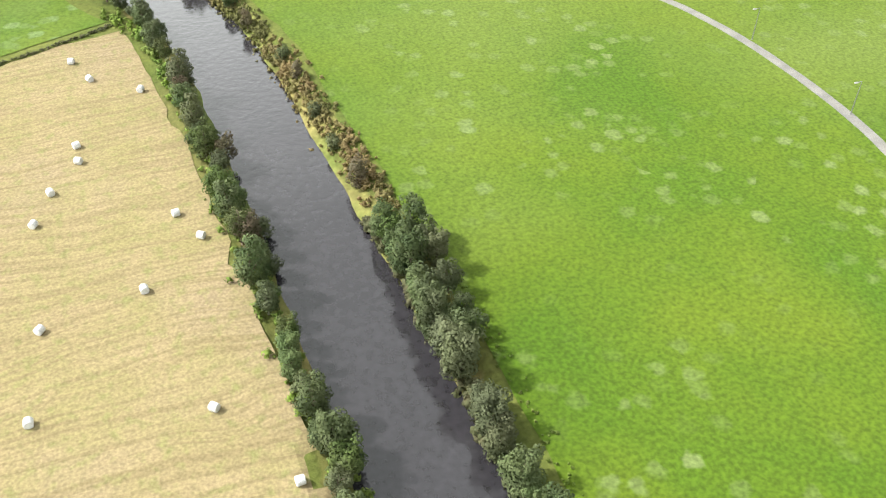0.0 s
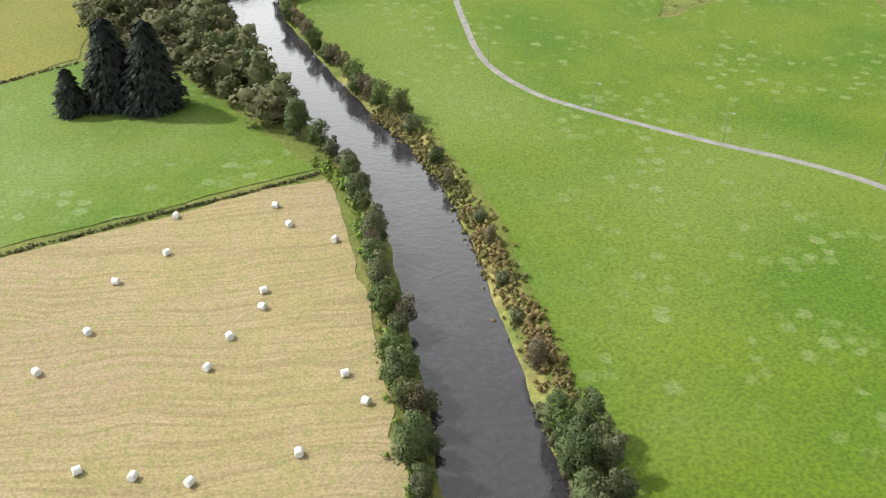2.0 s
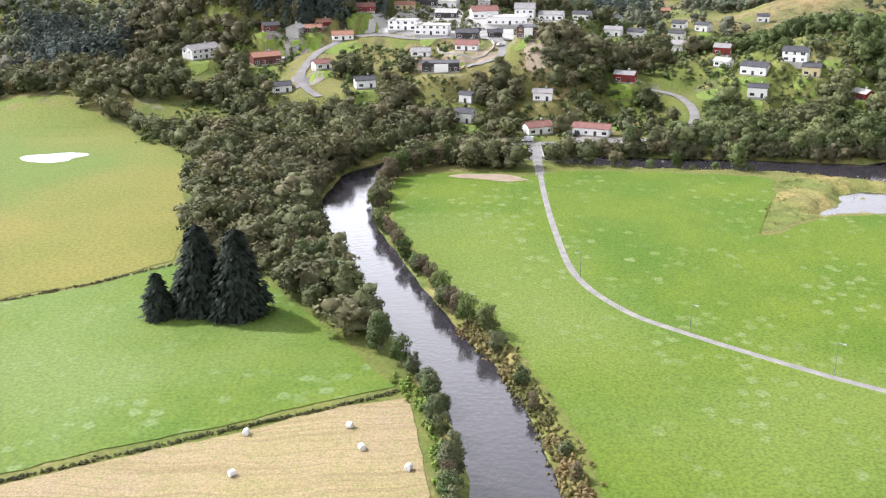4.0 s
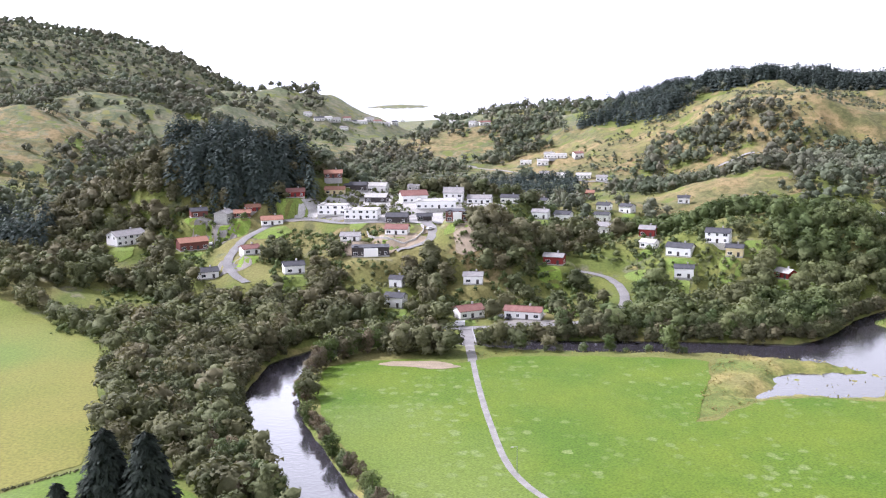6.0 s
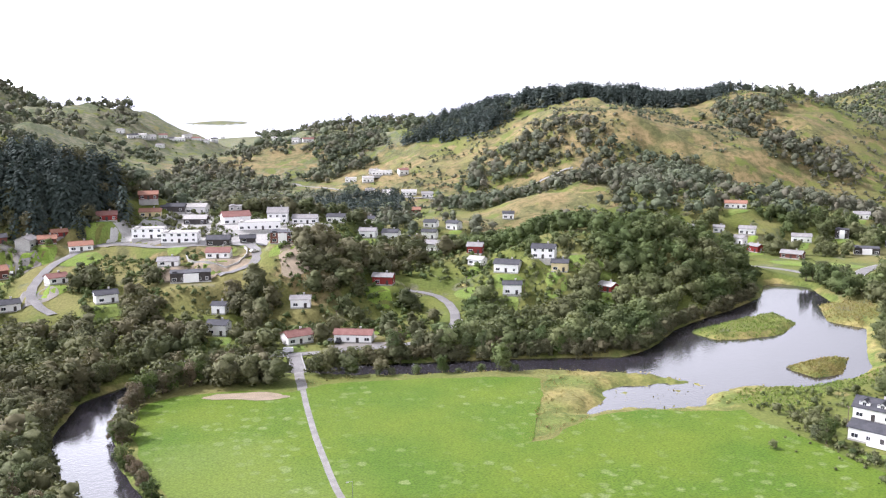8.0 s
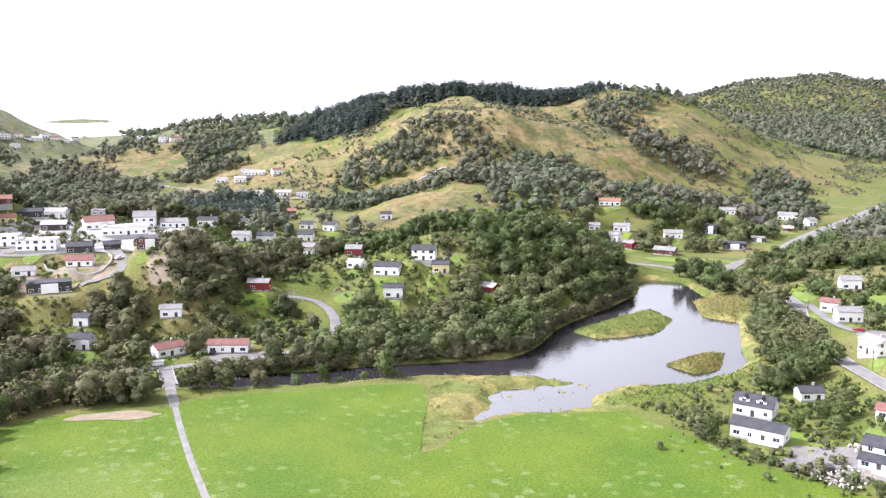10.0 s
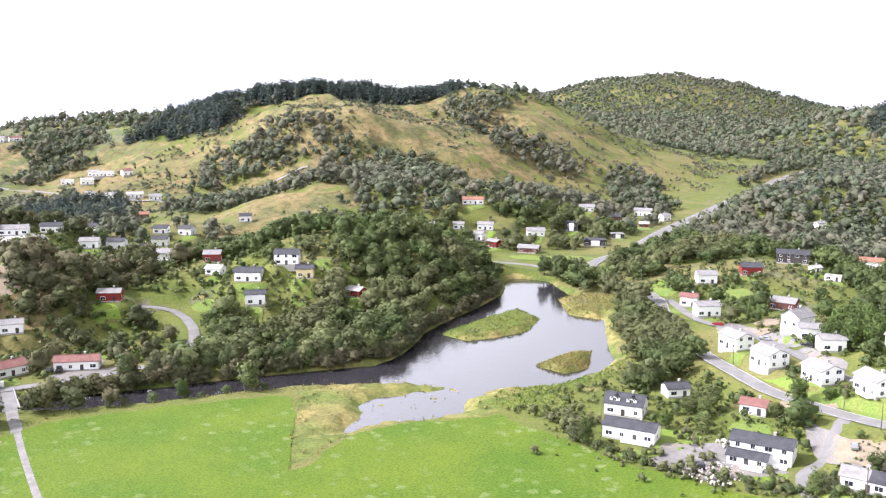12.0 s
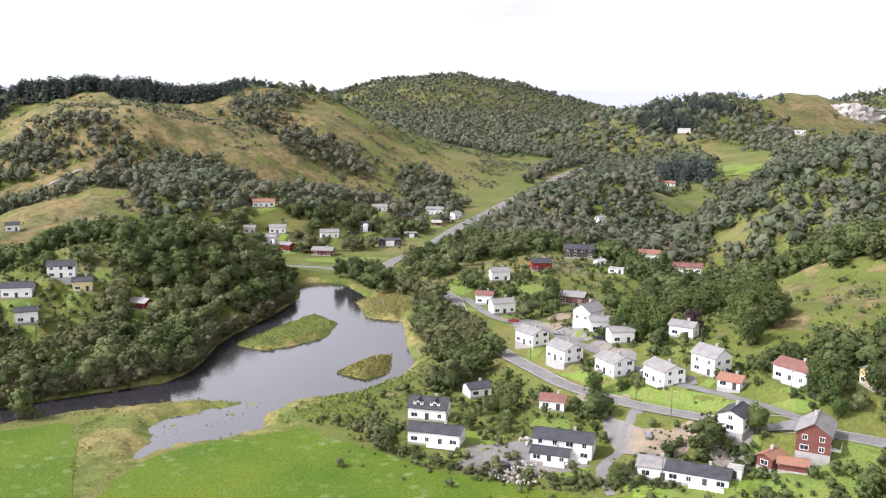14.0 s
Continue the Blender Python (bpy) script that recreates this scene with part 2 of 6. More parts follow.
M_ROOF_GREY = material("weathered_grey_roof_tiles", (0.26, 0.25, 0.25), (0.33, 0.32, 0.31), 0.8, 0.5, 4.0, 0.03)
M_ROOF_RED = material("faded_red_roof_tiles", (0.22, 0.105, 0.09), (0.27, 0.14, 0.12), 0.8, 0.5, 4.0, 0.03)
M_ROOF_ORANGE = material("orange_clay_roof_tiles", (0.37, 0.185, 0.125), (0.32, 0.17, 0.12), 0.8, 0.5, 4.0, 0.03)
M_CONCRETE = material("pale_concrete", (0.50, 0.49, 0.46), (0.42, 0.41, 0.39), 0.9, 0.8, 6.0, 0.01)
M_STEEL = material("galvanised_steel", (0.42, 0.43, 0.44), (0.36, 0.37, 0.38), 0.45, 1.0, 9.0, metal=0.8)
M_GLASS = material("dark_window_glass", (0.03, 0.035, 0.045), (0.045, 0.05, 0.06), 0.08, 0.5, 3.0)
M_WATER = material("dark_river_water", (0.036, 0.034, 0.040), (0.043, 0.040, 0.047), 0.06, 0.05, 0.8, 0.07)
M_WATER.node_tree.nodes["Principled BSDF"].inputs["Specular IOR Level"].default_value = 0.6
M_WATER.node_tree.nodes["Principled BSDF"].inputs["IOR"].default_value = 1.65

# ---- where the houses stand: x, y, turn, length, depth, height, look ----
HOMES_BRIDGE = [
    (10.3, 413.7, -26, 10.0, 7.5, 5.5, 'DWg'), (11.5, 428.9, -22, 7.0, 6.0, 4.5, 'DWg'), (40.7, 395.5, 19, 13.0, 9.0, 4.0, 'RWg'),
    (63.6, 390.9, -21, 18.0, 8.0, 4.0, 'RWg'), (46.3, 428.1, -11, 10.0, 7.0, 4.5, 'GWg'), (87.7, 448.0, -26, 11.0, 7.0, 4.5, 'GRg'),
    (-36.6, 446.6, 15, 11.0, 8.0, 4.5, 'DWg'), (-78.2, 456.4, 20, 11.0, 8.0, 4.0, 'DWg')]
HOMES_WEST = [
    (-129.0, 512.9, 44, 20.0, 12.0, 6.0, 'GWg'), (-92.7, 500.5, 26, 17.0, 10.0, 5.0, 'OBg'), (-53.1, 517.8, 11, 13.0, 9.0, 3.5, 'OWg'),
    (-41.6, 539.0, 4, 12.0, 9.0, 3.5, 'RRg'), (-78.0, 517.7, 69, 10.0, 9.0, 5.0, 'GGg'), (-64.4, 529.6, 17, 9.0, 7.0, 3.0, 'ORg'),
    (-69.0, 521.5, 8, 10.0, 8.0, 3.0, 'OBg'), (-92.4, 521.9, 20, 10.0, 8.0, 4.0, 'DBg')]
HOMES_PLATEAU = [
    (-0.3, 457.1, 0, 20.8, 10.0, 5.0, 'DDf'), (13.4, 477.9, -12, 13.0, 10.0, 3.5, 'RWg'), (14.3, 500.3, -12, 13.0, 8.75, 4.0, 'DDg'),
    (-20.0, 524.3, -10, 18.2, 11.25, 6.0, 'CWf'), (-4.1, 509.7, -12, 20.8, 11.25, 6.0, 'CWf'), (42.9, 469.8, -5, 13.0, 11.25, 6.0, 'DBf'),
    (36.9, 535.7, -4, 26.0, 13.75, 5.0, 'CWf'), (24.8, 545.8, 7, 17.0, 12.5, 5.0, 'RWg'), (49, 556, -12, 13.0, 10.0, 7.0, 'GWg'),
    (4, 549, -14, 14.0, 9.0, 3.8, 'CDg')]
HOMES_BEHIND = [
    (-8, 570, -10, 15.0, 8.0, 4.0, 'DDg'), (26, 566, -6, 8.0, 8.0, 6.5, 'GGf'), (-21.4, 573.2, 2, 12.0, 9.0, 3.5, 'OBg'),
    (64, 553, -16, 16.0, 9.0, 3.8, 'GWg'), (-20, 557, -6, 13.0, 8.0, 3.5, 'OYg'), (5, 581, -20, 14.0, 9.0, 4.5, 'CWg'), (148, 598, -28, 11.0, 8.0, 5.0, 'DWg'), (99, 547, -24, 11.0, 8.0, 4.5, 'GWg'), (128, 556, -30, 10.0, 8.0, 4.5, 'DWg'), (118.7, 653.3, -30, 11.0, 8.0, 5.0, 'DWg'), (113.7, 553.5, -32, 11.0, 8.0, 5.0, 'DWg'),
    (83.0, 560.9, -23, 12.0, 8.0, 4.0, 'DWg'), (-41.7, 1026.2, 2, 14.0, 10.0, 5.0, 'GWg'), (166.7, 1012.4, -9, 14.0, 10.0, 5.0, 'CWf'),
    (195.4, 986.8, -11, 24.0, 12.0, 5.0, 'CWf')]
HOMES_HILL = [
    (145.1, 428.6, -20, 10.0, 7.0, 5.5, 'DWg'), (148.3, 444.4, -34, 14.0, 9.0, 5.0, 'DWg'), (166.7, 444.0, -30, 13.0, 9.0, 6.0, 'DWg'),
    (170.6, 432.7, -28, 9.0, 7.0, 5.0, 'DYg'), (138.4, 462.4, -47, 9.0, 7.0, 3.5, 'CWg'), (141.7, 476.6, -27, 9.0, 8.0, 4.5, 'GRg'),
    (127.6, 512.2, -44, 11.0, 9.0, 5.0, 'GWg'), (169.0, 615.5, -46, 10.0, 8.0, 5.0, 'DWg'), (154.5, 619.4, -34, 10.0, 8.0, 4.0, 'DWg'),
    (213.3, 634.6, -19, 9.0, 7.0, 4.5, 'DWg')]
HOMES_HILLB = [
    (189.0, 417.9, -61, 9.0, 7.0, 3.5, 'CRg'), (184, 903, -11, 12.0, 9.0, 4.0, 'CWg'), (201.1, 887.4, -13, 16.0, 9.0, 4.0, 'CWg'), (163.1, 704.8, -13, 11.0, 8.0, 4.0, 'OBg'),
    (171, 925, -20, 10.0, 8.0, 4.0, 'GWg'), (214, 868, -13, 12.0, 9.0, 4.0, 'GWg')]
HOMES_NORTH = [
    (366.5, 596.5, -33, 17.0, 9.0, 4.0, 'OWg'), (314.8, 573.6, -30, 14.0, 8.0, 4.0, 'GWg'), (335.3, 565.3, -32, 8.0, 7.0, 4.0, 'GWg'),
    (353.4, 560.2, -39, 12.0, 8.0, 4.5, 'GWg'), (341.8, 550.6, -63, 9.0, 7.0, 5.0, 'GWg'), (344.5, 536.8, -74, 10.0, 7.0, 4.5, 'GRg'),
    (386.2, 548.8, -32, 14.0, 9.0, 4.5, 'GWg'), (352.8, 510.1, -51, 15.0, 9.0, 3.5, 'GBg'), (470.3, 597.3, -40, 13.0, 9.0, 4.0, 'GWg'),
    (422.7, 556.1, -39, 10.0, 9.0, 7.0, 'DDf')]
HOMES_NORTHB = [
    (405.7, 510.5, -35, 17.0, 11.0, 4.5, 'DDf'), (489.7, 589.3, -41, 12.0, 8.0, 3.5, 'DBg'), (533.1, 603.3, -48, 16.0, 9.0, 5.0, 'GWg'),
    (526.5, 573.1, 6, 10.0, 8.0, 5.0, 'GWg'), (490.3, 555.7, -43, 8.0, 7.0, 3.0, 'CRg'), (438.6, 526.3, -31, 10.0, 8.0, 3.5, 'GDf'),
    (1162.5, 774.9, -58, 20.0, 10.0, 5.0, 'CWg'), (1422.6, 735.5, -64, 20.0, 10.0, 5.0, 'CWg')]
HOMES_EAST = [
    (386.3, 364.3, -37, 12.0, 9.0, 5.0, 'DRg'), (428.2, 372.5, -51, 19.0, 10.0, 6.0, 'DDg'), (420.7, 352.0, -13, 6.0, 5.0, 3.0, 'CWg'),
    (411.9, 334.5, -59, 9.0, 6.0, 3.0, 'CWf'), (577.3, 470.7, -13, 8.0, 6.0, 5.0, 'GWg'), (472.3, 355.7, -56, 14.0, 9.0, 5.0, 'OWg'),
    (464.0, 324.5, -58, 18.0, 9.0, 4.0, 'RWg'), (356.8, 366.4, -32, 11.0, 8.0, 5.5, 'GWg'), (323.4, 344.2, -56, 9.0, 7.0, 5.0, 'RWg'),
    (314.6, 325.2, -27, 12.0, 8.0, 5.5, 'GWg')]
HOMES_ROW = [
    (345.8, 309.7, -66, 13.0, 9.0, 4.0, 'GBg'), (297.0, 263.4, 3, 11.0, 9.0, 8.0, 'GWg'), (274.3, 272.1, -99, 12.0, 9.0, 5.4, 'GWg'),
    (262.2, 246.5, -103, 12.0, 9.5, 5.4, 'GWg'), (259.0, 222.9, -106, 12.0, 9.5, 5.4, 'GWg'), (257.4, 202.7, -108, 12.0, 9.5, 5.6, 'GWg'),
    (284.1, 239.1, -34, 10.0, 7.0, 5.0, 'GWg'), (292.3, 218.2, -78, 10.0, 7.0, 4.5, 'GWg'), (270.1, 194.0, -100, 11.0, 9.0, 7.0, 'GWg'),
    (260.2, 180.9, -81, 8.0, 7.0, 3.0, 'OWg')]
HOMES_FARM = [
    (266.7, 164.0, -100, 13.0, 9.0, 5.0, 'RWg'), (236.0, 165.8, 9, 10.0, 8.0, 5.5, 'DWg'), (237.5, 144.3, 19, 13.0, 9.5, 6.5, 'GBg'),
    (227.5, 150.9, -4, 7.0, 5.0, 3.5, 'OBg'), (227.1, 144.8, -65, 8.0, 5.0, 2.5, 'OBg'), (212.7, 162.3, -68, 18.0, 8.0, 3.5, 'DWg'),
    (209.7, 172.9, -65, 10.0, 8.0, 3.8, 'GWg'), (217.9, 155.2, -70, 4.0, 4.0, 3.0, 'CWf'), (274.4, 143.1, -39, 11.0, 9.0, 5.0, 'GYg'),
    (203.8, 252.7, -56, 14.0, 9.0, 4.5, 'DWd')]
HOMES_SHORE = [
    (190.7, 235.5, -59, 18.0, 8.0, 4.5, 'DWg'), (228.8, 256.4, -20, 9.0, 7.0, 3.5, 'DWg'), (231.4, 225.4, -62, 9.0, 7.0, 3.5, 'RWg'),
    (208.8, 202.5, -61, 19.0, 9.0, 6.0, 'DWg'), (202.2, 201.8, -62, 12.0, 6.0, 3.0, 'DWg'), (809.5, 564.8, -57, 14.0, 9.0, 4.0, 'OWg'),
    (534.3, 383.5, -57, 7.0, 5.0, 3.0, 'OBg'), (-10.0, 476.0, -9, 11.0, 8.0, 3.0, 'GWg'),
    (-60.0, 474.3, 27, 10.0, 8.0, 3.5, 'RWg'), (28.9, 507.8, -3, 9.0, 7.0, 3.0, 'DDg'),
    (293.9, 255.7, -43, 9.0, 7.0, 5.0, 'GWg')]
HOMES_FJORD = [
    (-84.4, 1374.0, -26, 11.0, 9.0, 5.0, 'GWg'), (-68.4, 1360.9, 10, 16.0, 9.0, 5.0, 'DWg'), (-57.3, 1378.4, -14, 15.0, 9.0, 5.0, 'CWg'),
    (-45.9, 1385.8, 23, 14.0, 9.0, 5.0, 'GWg'), (-30.7, 1422.3, -1, 13.0, 9.0, 5.0, 'RWg'), (-33.9, 1364.2, -24, 12.0, 9.0, 5.0, 'GWg'),
    (-18.7, 1430.5, 13, 11.0, 9.0, 5.0, 'DWg'), (-8.1, 1426.6, -11, 16.0, 9.0, 5.0, 'CWg'), (2.0, 1468.6, 26, 15.0, 9.0, 5.0, 'GWg'),
    (14.5, 1461.5, 2, 14.0, 9.0, 5.0, 'RWg'), (27.2, 1466.3, -21, 13.0, 9.0, 5.0, 'GWg'), (41.3, 1513.0, 15, 12.0, 9.0, 5.0, 'DWg'),
    (78.4, 2173.2, -8, 11.0, 9.0, 5.0, 'CWg'), (123.4, 2580.6, -32, 16.0, 9.0, 5.0, 'GWg'), (147.6, 2606.4, 5, 15.0, 9.0, 5.0, 'RWg'),
    (174.9, 2626.8, -19, 14.0, 9.0, 5.0, 'GWg'), (169.5, 2198.1, 18, 13.0, 9.0, 5.0, 'DWg'), (143.9, 1642.3, -6, 12.0, 9.0, 5.0, 'CWg'),
    (134.2, 1227.3, -30, 11.0, 9.0, 5.0, 'GWg'), (149.6, 1233.5, 6, 16.0, 9.0, 5.0, 'RWg'), (214.0, 1536.7, -18, 15.0, 9.0, 5.0, 'GWg'),
    (246.0, 1535.0, 18, 14.0, 9.0, 5.0, 'DWg'), (179.0, 979.3, -6, 13.0, 9.0, 5.0, 'CWg'), (191.4, 1006.5, -30, 12.0, 9.0, 5.0, 'GWg'),
    (212, 962, 6, 11.0, 9.0, 5.0, 'RWg')]
HOMES = HOMES_BRIDGE + HOMES_WEST + HOMES_PLATEAU + HOMES_BEHIND + HOMES_HILL + HOMES_HILLB + HOMES_NORTH + HOMES_NORTHB + HOMES_EAST + HOMES_ROW + HOMES_FARM + HOMES_SHORE + HOMES_FJORD


# ---- the lie of the land ----
def bump_at(x, y, cx, cy, h, rx, ry, turn=0.0, power=2.0):
    """A rounded hill of height h with radii rx, ry that ends at its rim."""
    c, s = math.cos(radians(turn)), math.sin(radians(turn))
    u, v = ((x - cx) * c + (y - cy) * s) / rx, (-(x - cx) * s + (y - cy) * c) / ry
    return h * np.clip(1 - u * u - v * v, 0, None) ** power


HILLS_NEAR = [(11, 529.4, 26.1, 154, 118.2, 0, 1.0), (57.8, 459.2, 12.4, 46.8, 41.2, 0), (-110, 591.2, 55, 130.6, 96.2, 10), (45, 628, 13, 150, 95, 0, 0.8), (-171.9, 481.2, 12.4, 82.5, 82.5, 0),
    (213.1, 474.4, 28.9, 116.9, 85.2, -18), (151.2, 453.8, 8.2, 82.5, 55, 0), (275, 165, 13.8, 96.2, 165, -20), (309.4, 261.2, 5.5, 82.5, 82.5, 0),
    (453.8, 165, 46.8, 233.8, 144.4, 10), (591.2, 295.6, 57.8, 151.2, 110, 20), (412.5, 371.2, 8.2, 165, 96.2, 40), (655, 520, 23.4, 115, 95, 30),
    (364.4, 653.1, 27.5, 158.1, 110, 0, 1.0), (226.9, 687.5, 13.8, 123.8, 123.8, 0, 1.0)]
HILLS_FAR = [(529.4, 1024.4, 79.8, 412.5, 323.1, -8), (343.8, 1003.8, 18, 233.8, 261.2, 0), (480, 1075, 9, 130, 90, 0), (660, 948.8, 24.8, 123.8, 123.8, 0), (398.8, 825, 35.8, 165, 178.8, 0),
    (550, 811.2, 19.2, 151.2, 123.8, 0), (825, 935, 22, 357.5, 275, 0), (316.2, 1237.5, 35.8, 316.2, 261.2, 0), (96.2, 1237.5, 19.2, 247.5, 206.2, 0),
    (400, 1640, 50, 330, 260, 0, 1.0), (105, 3300, 24, 190, 60, 0, 1.0), (-739, 2145, 211, 537, 852.5, 0, 1.0), (-275, 1980, 19.2, 357.5, 522.5, 20), (-316.2, 1237.5, 90.8, 330, 453.8, 10),
    (-115, 1540, 72, 245, 302.5, 0), (-453.8, 825, 55, 288.8, 357.5, 0), (2310, 2447.5, 121, 770, 715, 0), (1787.5, 2062.5, 24.8, 962.5, 577.5, 40),
    (1278.8, 880, 66, 330, 288.8, 0), (1615.6, 880, 79.8, 343.8, 275, 0), (1952.5, 880, 35.8, 453.8, 357.5, 0), (2406.2, 962.5, 96.2, 453.8, 357.5, 0),
    (1100, 467.5, 40, 412.5, 357.5, 0)]
RIVER = [(17, -82.5, 20), (16.6, 0, 20), (16.0, 30, 19.2), (15.6, 48, 18.6), (15.0, 63, 18.2), (14.6, 77, 17.6), (14.0, 93.5, 16.6), (12.8, 110, 16.4),
    (11.7, 130.6, 16.5), (9.6, 156.8, 15.8), (3.4, 181.5, 17.2), (-4.1, 199.4, 16.5), (-16.5, 235.1, 17.2), (-30.2, 279.1, 17.9), (-34.4, 310.8, 17.2),
    (-30.2, 341, 16.5), (-13.8, 361.6, 13.8), (11, 368.5, 13.8), (37.1, 364.4, 13.8), (61.9, 356.2, 16.5), (82.5, 351.4, 18), (104.5, 348.7, 18),
    (126.5, 344.6, 18), (154, 339.5, 17)]
LAGOON = [(134.8, 346.5), (133.4, 332.8), (159.5, 320.4), (170.5, 310.8), (181.5, 299.8), (204.9, 291.5), (228.2, 295.6), (244.8, 305.2), (255.8, 321.8), (286, 360.2),
    (301.1, 401.5), (314.9, 440), (305, 455), (294, 451), (277, 427), (247, 406), (219, 390), (201, 377), (181, 356), (170, 349), (158, 345)]
POOL = [(186, 300), (176, 306), (161, 312), (148, 313), (138, 309), (134, 300), (126, 293), (116, 285.5), (122, 285), (130, 287.5), (139, 287), (147, 284), (158, 281.5), (166, 286), (171, 294), (178, 294)]
ISLANDS = [[(207, 373), (238, 386), (262, 394), (260, 374), (242, 358), (224, 357), (211, 358)], [(214.5, 314.9), (231, 320.4), (246.1, 320.4), (229.6, 302.5),
    (217.2, 301.1)], [(292.9, 402.9), (317.6, 396), (303.9, 371.2), (283.2, 358.9), (276.4, 374)]]
SHALLOWS = [(173.2, 283.2), (178.1, 283.2), (177.4, 301.1), (172.6, 301.1)]


def inside_distance(x, y, corners):
    """Distance to the outline of a polygon, negative inside it."""
    best, inside = np.full(np.shape(x), 1e9), np.zeros(np.shape(x), bool)
    for (ax, ay), (bx, by) in zip(corners, corners[1:] + corners[:1]):
        ex, ey = bx - ax, by - ay
        k = np.clip(((x - ax) * ex + (y - ay) * ey) / (ex * ex + ey * ey), 0, 1)
        best = np.minimum(best, np.hypot(x - ax - k * ex, y - ay - k * ey))
        crosses = (ay > y) != (by > y)
        inside ^= crosses & (x < ex * (y - ay) / (ey if ey else 1e-9) + ax)
    return np.where(inside, -best, best)


def line_distance(x, y, line):
    """Distance to a line of points with widths, less half the width there."""
    best = np.full(np.shape(x), 1e9)
    for (ax, ay, aw), (bx, by, bw) in zip(line, line[1:]):
        ex, ey = bx - ax, by - ay
        k = np.clip(((x - ax) * ex + (y - ay) * ey) / (ex * ex + ey * ey), 0, 1)
        best = np.minimum(best, np.hypot(x - ax - k * ex, y - ay - k * ey) - (aw + k * (bw - aw)) / 2)
    return best


def ripple(x, y, size, seed=0.0):
    """Smooth waves of about that size, from -1 to 1."""
    a, b = x / size, y / size
    return (np.sin(1.9 * a + 1.3 * b + seed) + np.sin(-1.1 * a + 2.3 * b + 1.7 * seed) + np.sin(3.1 * a - 0.7 * b + 2.3 * seed) + np.sin(2.2 * a + 2.9 * b - seed)) / 4


LUMPS = np.random.default_rng(77).random((64, 64))


def lumps(x, y, size, seed=0, octaves=3):
    """Irregular lumps of about that size and smaller, from -1 to 1."""
    out, amp, total = 0.0, 1.0, 0.0
    for o in range(octaves):
        a, b = x / size + 17.3 * seed + 5.1 * o, y / size + 31.7 * seed + 9.7 * o
        i, j = np.floor(a).astype(int), np.floor(b).astype(int)
        u, v = a - i, b - j
        u, v = u * u * (3 - 2 * u), v * v * (3 - 2 * v)
        at = lambda p, q: LUMPS[p % 64, q % 64]
        out = out + amp * ((at(i, j) * (1 - u) + at(i + 1, j) * u) * (1 - v) + (at(i, j + 1) * (1 - u) + at(i + 1, j + 1) * u) * v)
        total, amp, size = total + amp, amp * 0.5, size * 0.5
    return 2 * out / total - 1


def water_distance(x, y):
    d = np.minimum(line_distance(x, y, RIVER), inside_distance(x, y, LAGOON))
    d = np.minimum(d, np.maximum(inside_distance(x, y, POOL) + 2.6 * lumps(x, y, 8.0, 7), -0.4))
    for corners in ISLANDS:
        d = np.maximum(d, -inside_distance(x, y, corners))
    return d + 0.6 * ripple(x, y, 5.0)


def hillside(x, y):
    """Height of the land before gardens were levelled into it."""
    z = sum(bump_at(x, y, *hill) for hill in HILLS_NEAR + HILLS_FAR)
    z = z + np.clip(z, 0, 16) / 16 * (2.2 * ripple(x, y, 32.0) + 0.9 * ripple(x, y, 11.0, 2.0)) + np.clip(z - 19, 0, 41) / 41 * (7 * ripple(x, y, 96.0, 1.0) + 9 * lumps(x, y, 75.0, 1) + 8 * lumps(x, y, 30.0, 2)) + np.clip(z - 12, 0, 20) / 20 * (2.2 * lumps(x, y, 14.0, 4) + 2.6 * abs(lumps(x, y, 45.0, 9)))
    z = z - 12 * np.clip(inside_distance(x, y, FJORD) / -200, 0, 1) - 14 * np.clip((np.hypot(x, y) - 3700) / 400, 0, 1)
    near = (x > -190) & (x < 450) & (y > -140) & (y < 580)
    d = np.where(near, water_distance(np.where(near, x, 0), np.where(near, y, -900)), 900)
    return np.minimum(z, -2.2 + np.clip(d * 0.55, -2.2, 2.2) + np.clip(d - 3, 0, None) * 0.6)


def ground(x, y):
    """Height of the land, with a level plot under each house."""
    shape = np.shape(x)
    x, y = np.atleast_1d(np.asarray(x, float)).ravel(), np.atleast_1d(np.asarray(y, float)).ravel()
    z = hillside(x, y)
    for cx, cy, cz, r in PLOTS + BEDS:
        k = np.flatnonzero((abs(x - cx) < 2 * r) & (abs(y - cy) < 2 * r))
        if len(k):
            f = np.clip(2 - np.hypot(x[k] - cx, y[k] - cy) / r, 0, 1)
            f = f * f * (3 - 2 * f)
            z[k] = z[k] * (1 - f) + cz * f
    return z.reshape(shape)


FJORD = [(-165, 2337.5), (13.8, 2145), (316.2, 2406.2), (453.8, 2887.5), (1237.5, 3712.5), (-962.5, 4537.5), (-1237.5, 3437.5)]
LANE = [(37.1, 374, 3.5), (35.8, 338.2, 3.5), (34.4, 308, 3.5), (33.7, 270.9, 3.5), (35.1, 233.8, 3.5), (44, 210.4, 3.5), (56.4, 196.6, 3.5), (70.1, 184.2, 3.5),
    (82.5, 173.9, 3.5), (96.2, 163.6, 3.5), (109.5, 149, 4.0), (116.3, 130, 4.2), (119.3, 110, 4.3), (120, 92, 4.3), (118.5, 75.6, 4.3), (112.8, 41.2, 3.5),
    (107.2, 0, 3.5)]
